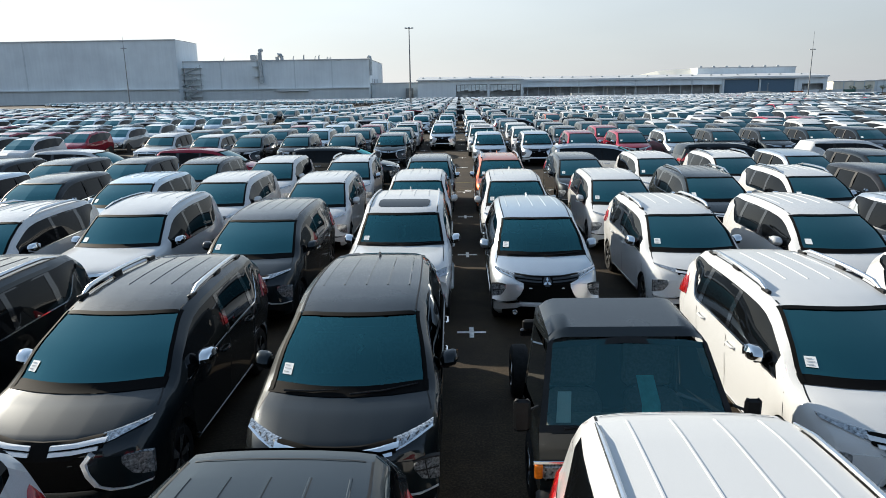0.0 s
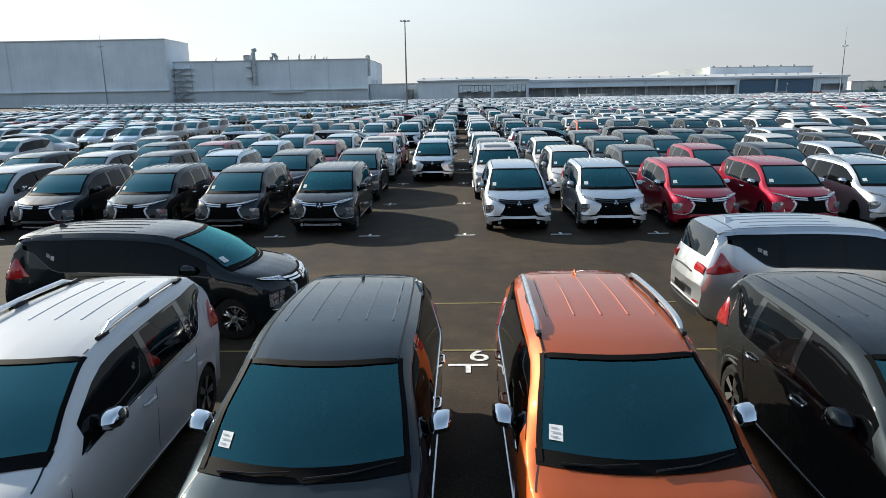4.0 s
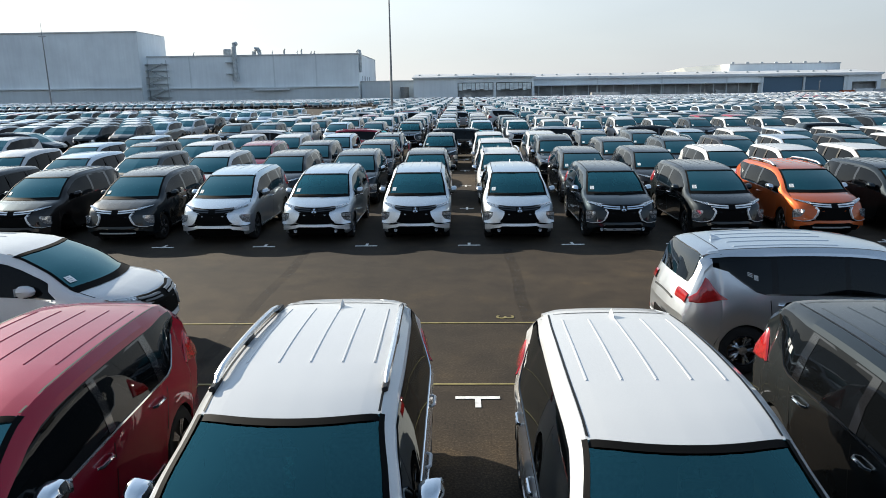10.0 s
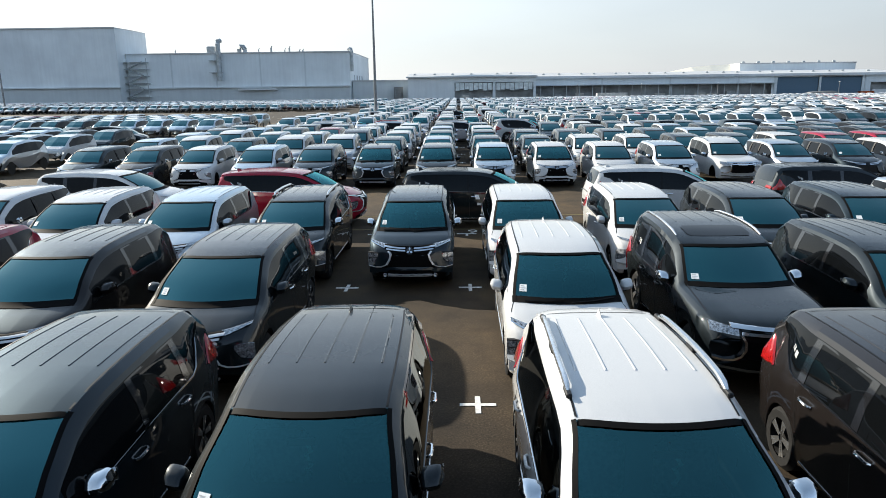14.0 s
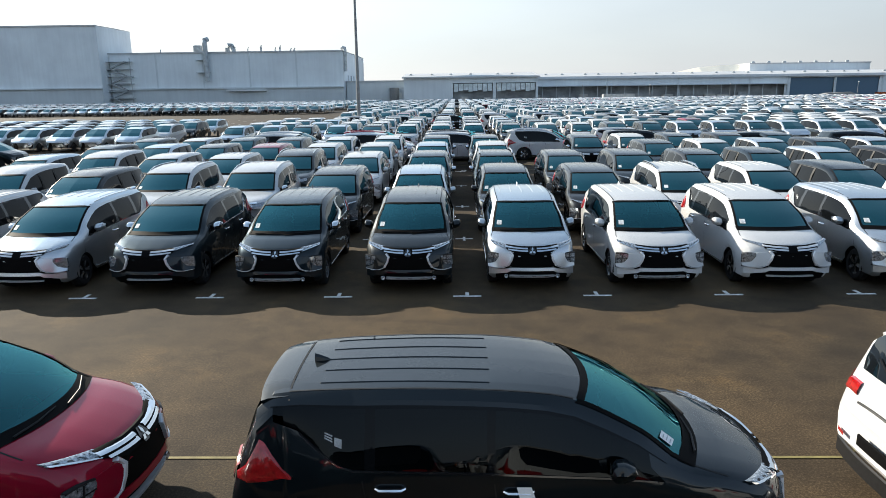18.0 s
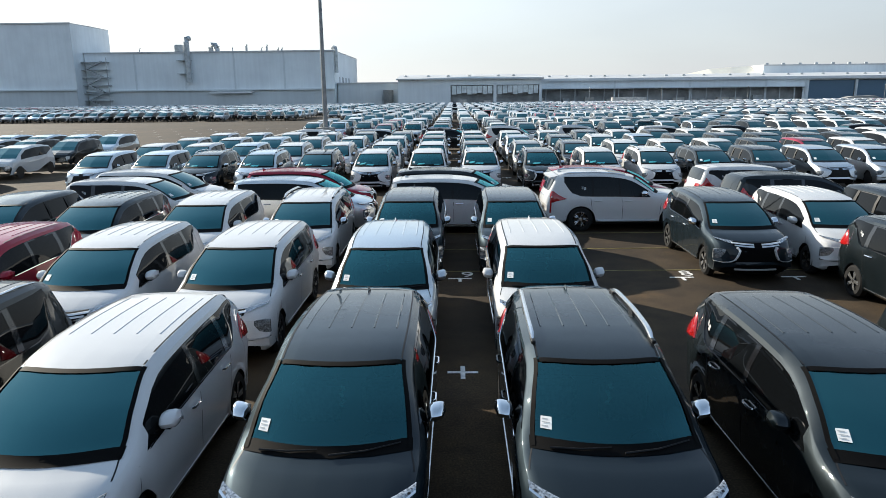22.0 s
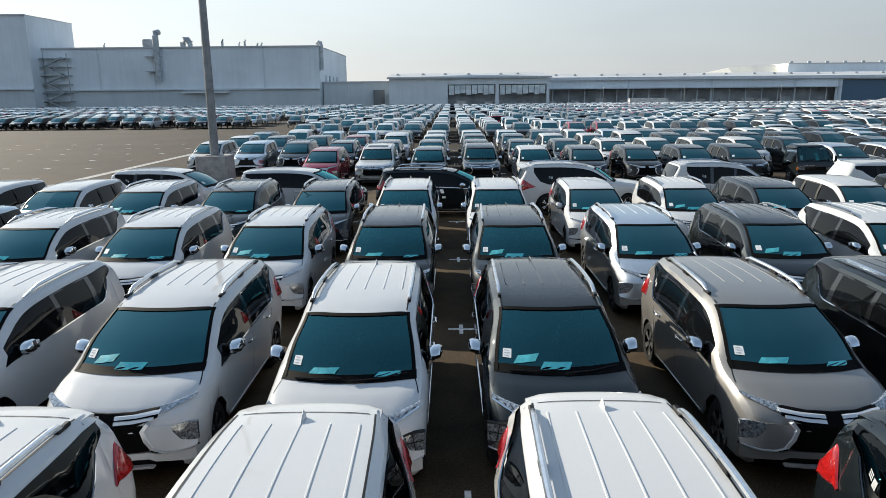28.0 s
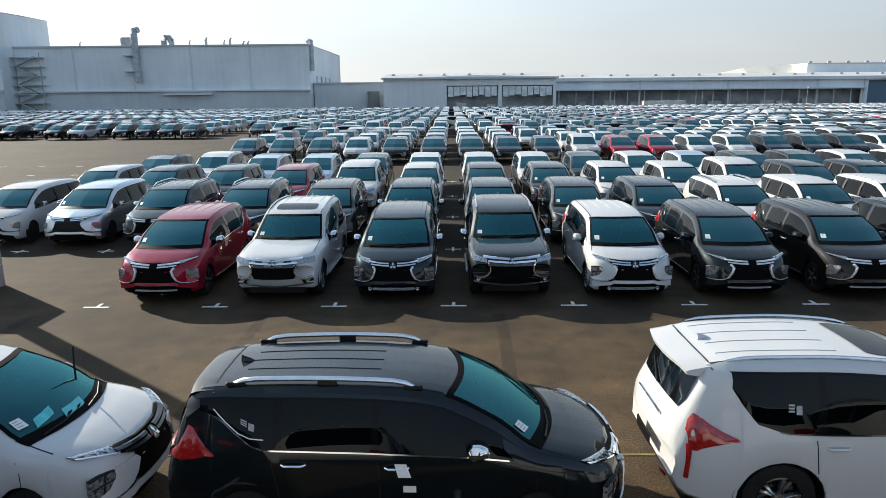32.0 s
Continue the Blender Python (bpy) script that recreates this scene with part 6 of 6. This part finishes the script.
for y, x, ch in SIDE:
    ob = place_car(ch, x, y, 90 + random.uniform(-.5, .5), 0 if abs(x) < 6 else 1, "parked crosswise", 2 if (y, x) == (154.55, -5.42) else 0)
    if (y, x) == (154.55, -5.42):
        part("raised_wiper", Build().tube([(.42, -1.22, 1.05), (.43, -1.21, 1.40), (.44, -1.22, 1.62)], [.012, .011, .008], 6), M["black"], ob, "black wiper arm folded up")
    if (y, x) in ((154.5, -.58), (89.23, .21)):
        for a, z0, z1 in ((2.06, .86, .99), (2.02, .68, .75)):
            part("tape", Build().grid([[mpv.side(v, z, .045 if z > .8 else .004, -1) for z in (z0, z1)] for v in (a, a + .12)]), M["paper"], ob, "white tape on the door")
    if (y, x) in ((154.5, -.58), (126.04, -.05)):
        part("loose_strip", Build().tube([mpv.side(v, z, .012, -1) for v, z in ((3.93, 1.44), (3.80, 1.33), (3.66, 1.24), (3.55, 1.20), (3.42, 1.19))], .006, 5), M["paper"], ob, "thin bent white strip on the quarter window")


# ---- the many cars further off, joined by colour ----
def far_shape(kind):
    sh = mpv if kind == "mpv" else suv
    keep = [0, 3, 4, 6, 7, 8, 11]
    L = sh.L
    s0, s1 = sh.screen
    c = sh.cuts
    ys = [0, .06, .25, s0, c[0], s1, 2.6, 3.4, c[-1] + .1, L - .25, L - .09, L]
    b = Build()
    for sgn in (1, -1):
        rows = []
        for y in ys:
            p = sh.section(y)
            rows.append([sh.bend(sgn * p[k][0], y, max(p[k][1], .28) if k == 0 else p[k][1]) for k in keep])
        n = len(keep)
        for i in range(len(ys) - 1):
            for j in range(n - 1):
                ym = (ys[i] + ys[i + 1]) / 2
                gl = (s0 < ym < s1 and j >= 5) or (c[0] < ym < c[-1] + .1 and j == 2) or (L - .25 < ym < L - .09 and j >= 4)
                dark = ym < .06 and j < 2
                b.add([rows[i][j], rows[i + 1][j], rows[i + 1][j + 1], rows[i][j + 1]], [(0, 1, 2, 3)], (4 if j == 2 else 1) if gl else (2 if dark else 0))
        b.add([sh.front(sgn * u, v, .01) for u, v in ((.60, .54), (.77, .54), (.78, .72), (.60, .72))], [(0, 1, 2, 3)], 3)
        b.add([sh.front(sgn * u, v, .02) for u, v in ((.46, .70), (.54, .47), (.76, .45), (.58, .55))], [(0, 1, 2, 3)], 3)
        for a in sh.axles:
            x = sgn * (sh.wb(a) + .006)
            b.add([(x, a - L / 2 + .34 * math.cos(k * math.pi / 4), .34 + .34 * math.sin(k * math.pi / 4)) for k in range(8)], [tuple(range(8))], 2)
    return np.array(b.v), b.f, b.s


def mid_shape(kind):
    """The coarse car as one list of faces, for the outer columns of the near blocks."""
    sh = mpv if kind == "mpv" else suv
    s0, s1 = sh.screen
    c = sh.cuts
    b = Build()
    q = with_cheeks(sh, skin(sh, False))
    b.v, b.f, b.s = list(q.v), list(q.f), [2 if k else 0 for k in q.s]

    def more(q, slot):
        b.add(q.v, q.f, slot)
    more(pane(sh, False, (1, -1), "screen", s0, s1), 1)
    more(pane(sh, False, (1, -1), "side", c[0], c[5]), 4)
    more(screen_frame(sh), 2)
    more(join([pillars(sh, sgn) for sgn in (1, -1)]), 2)
    more(roof_lines(sh, 6), 2)
    for sgn in (1, -1):
        more(belt_line(sh, sgn), 5)
    more(top_patch(sh, s0 + .16 * (s1 - s0), s0 + .28 * (s1 - s0), -.81, -.69, .008, 1, 1), 6)
    more(join(mpv_dark(sh, 2) if kind == "mpv" else suv_dark(sh)), 2)
    for sgn in (1, -1):
        if kind == "mpv":
            more(join(mpv_bars(sh, sgn, 3)), 5)
            more(join(mpv_lamps(sh, sgn, 4)), 3)
        else:
            more(front_line(sh, sgn, BRACKET_SUV, .017, .050), 5)
            more(suv_lamp(sh, sgn), 3)
        x, y = sh.wb(1.5) + .08, MIRROR[kind][0] - sh.L / 2
        b.box(sgn * x - .085, sgn * x + .085, y - .05, y + .05, MIRROR[kind][1] - .06, MIRROR[kind][1] + .07, 5 if kind == "mpv" else 0, .04)
        for a in sh.axles:
            x = sgn * (sh.wb(a) - .03)
            b.add([(x, a - sh.L / 2 + .33 * math.cos(k * math.pi / 6), .335 + .33 * math.sin(k * math.pi / 6)) for k in range(12)], [tuple(range(12))], 2)
    if kind == "suv":
        more(join(suv_bars(sh)), 5)
    return np.array(b.v), b.f, b.s


def far_group(name, label, kind, col, spots, near=False):
    if not spots:
        return
    v, f, s = mid_shape(kind) if near else far_shape(kind)
    V = []
    for k, (x, y, a) in enumerate(spots):
        ca, sa = math.cos(a), math.sin(a)
        V.append(np.stack([v[:, 0] * ca - v[:, 1] * sa + x, v[:, 0] * sa + v[:, 1] * ca + y, v[:, 2]], 1))
    V = np.concatenate(V)
    n, m = len(v), len(spots)
    faces = [tuple(i + k * n for i in q) for k in range(m) for q in f]
    me = bpy.data.meshes.new(name)
    me.from_pydata(V.tolist(), [], faces)
    for mat in (M[col], M["farglass"], M["black"], M["lamp"], M["sideglass"], M["chrome"], M["paper"]):
        me.materials.append(mat)
    me.polygons.foreach_set("material_index", s * m)
    if near:
        me.polygons.foreach_set("use_smooth", [True] * len(faces))
        me.set_sharp_from_angle(angle=0.7)
    tagged(new(name, me), label, "cars", "distant parked cars", "stuff")


spots = {}


def far_car(ch, x, y, a=0.0):
    kind, col, _ = CODES[ch]
    spots.setdefault((kind, col, abs(x) < 22 and y < 178), []).append((x + random.uniform(-.06, .06), y + random.uniform(-.1, .1), a + random.uniform(-.012, .012)))


random.seed(21)
for col, y, ch in sorted(taken):
    far_car(ch, 2.5 * col + 1.25, y + .42 + 2.24)
FARMIX = "WWWWWWWWVVSSSSTBBBBGGGGHNRww"
for rows, end in BLOCKS:
    for y in rows:
        last = random.choice(FARMIX)
        for c in list(range(7, 62)) + list(range(-62, -7)):
            x = 2.5 * c + 1.25
            d = abs(x)
            if y > 156 and c < -7:
                continue
            if c in (-8, -9) or (c < 0 and y > 128 and c > -10):
                continue
            if d > 22 + (y + 30) * 1.0 or random.random() < .035:
                continue
            if random.random() < .55:
                last = random.choice(FARMIX)
            far_car(last, x, y + 2.66)
    for c in range(3, 26):
        if random.random() < .6:
            far_car(random.choice(FARMIX), 16.0 + 5.2 * (c - 3), end + 2.9, math.pi / 2)
        if random.random() < .45 and end < 150:
            far_car(random.choice(FARMIX), -26.0 - 5.2 * (c - 3), end + 2.9, math.pi / 2)
for rows, end in FAR:
    for y in rows:
        if y > 348:
            continue
        last = random.choice(FARMIX)
        for c in range(-75, 70):
            x = 2.5 * c + 1.25
            if (y < 212 and c < -6) or (c < -9 and c > -12) or random.random() < .03 or abs(x) > 30 + (y - 100) * .75:
                continue
            if random.random() < .5:
                last = random.choice(FARMIX)
            far_car(last, x, y + 2.66)
    for c in range(-4, 22):
        if random.random() < .5 and end < 345:
            far_car(random.choice(FARMIX), 1.0 + 5.2 * c, end + 2.9, math.pi / 2)
# unseen rows behind the start, added only to show in reflections
for y in (-9.2, -3.8):
    for c in range(-9, 9):
        far_car(random.choice(FARMIX), 2.5 * c + 1.25, y + 2.66)
for (kind, col, near), pl in sorted(spots.items()):
    far_group("distant_cars", f"many {PAINTS[col][0]} {'people carriers' if kind == 'mpv' else 'off-road wagons'} in long rows", kind, col, pl, near)
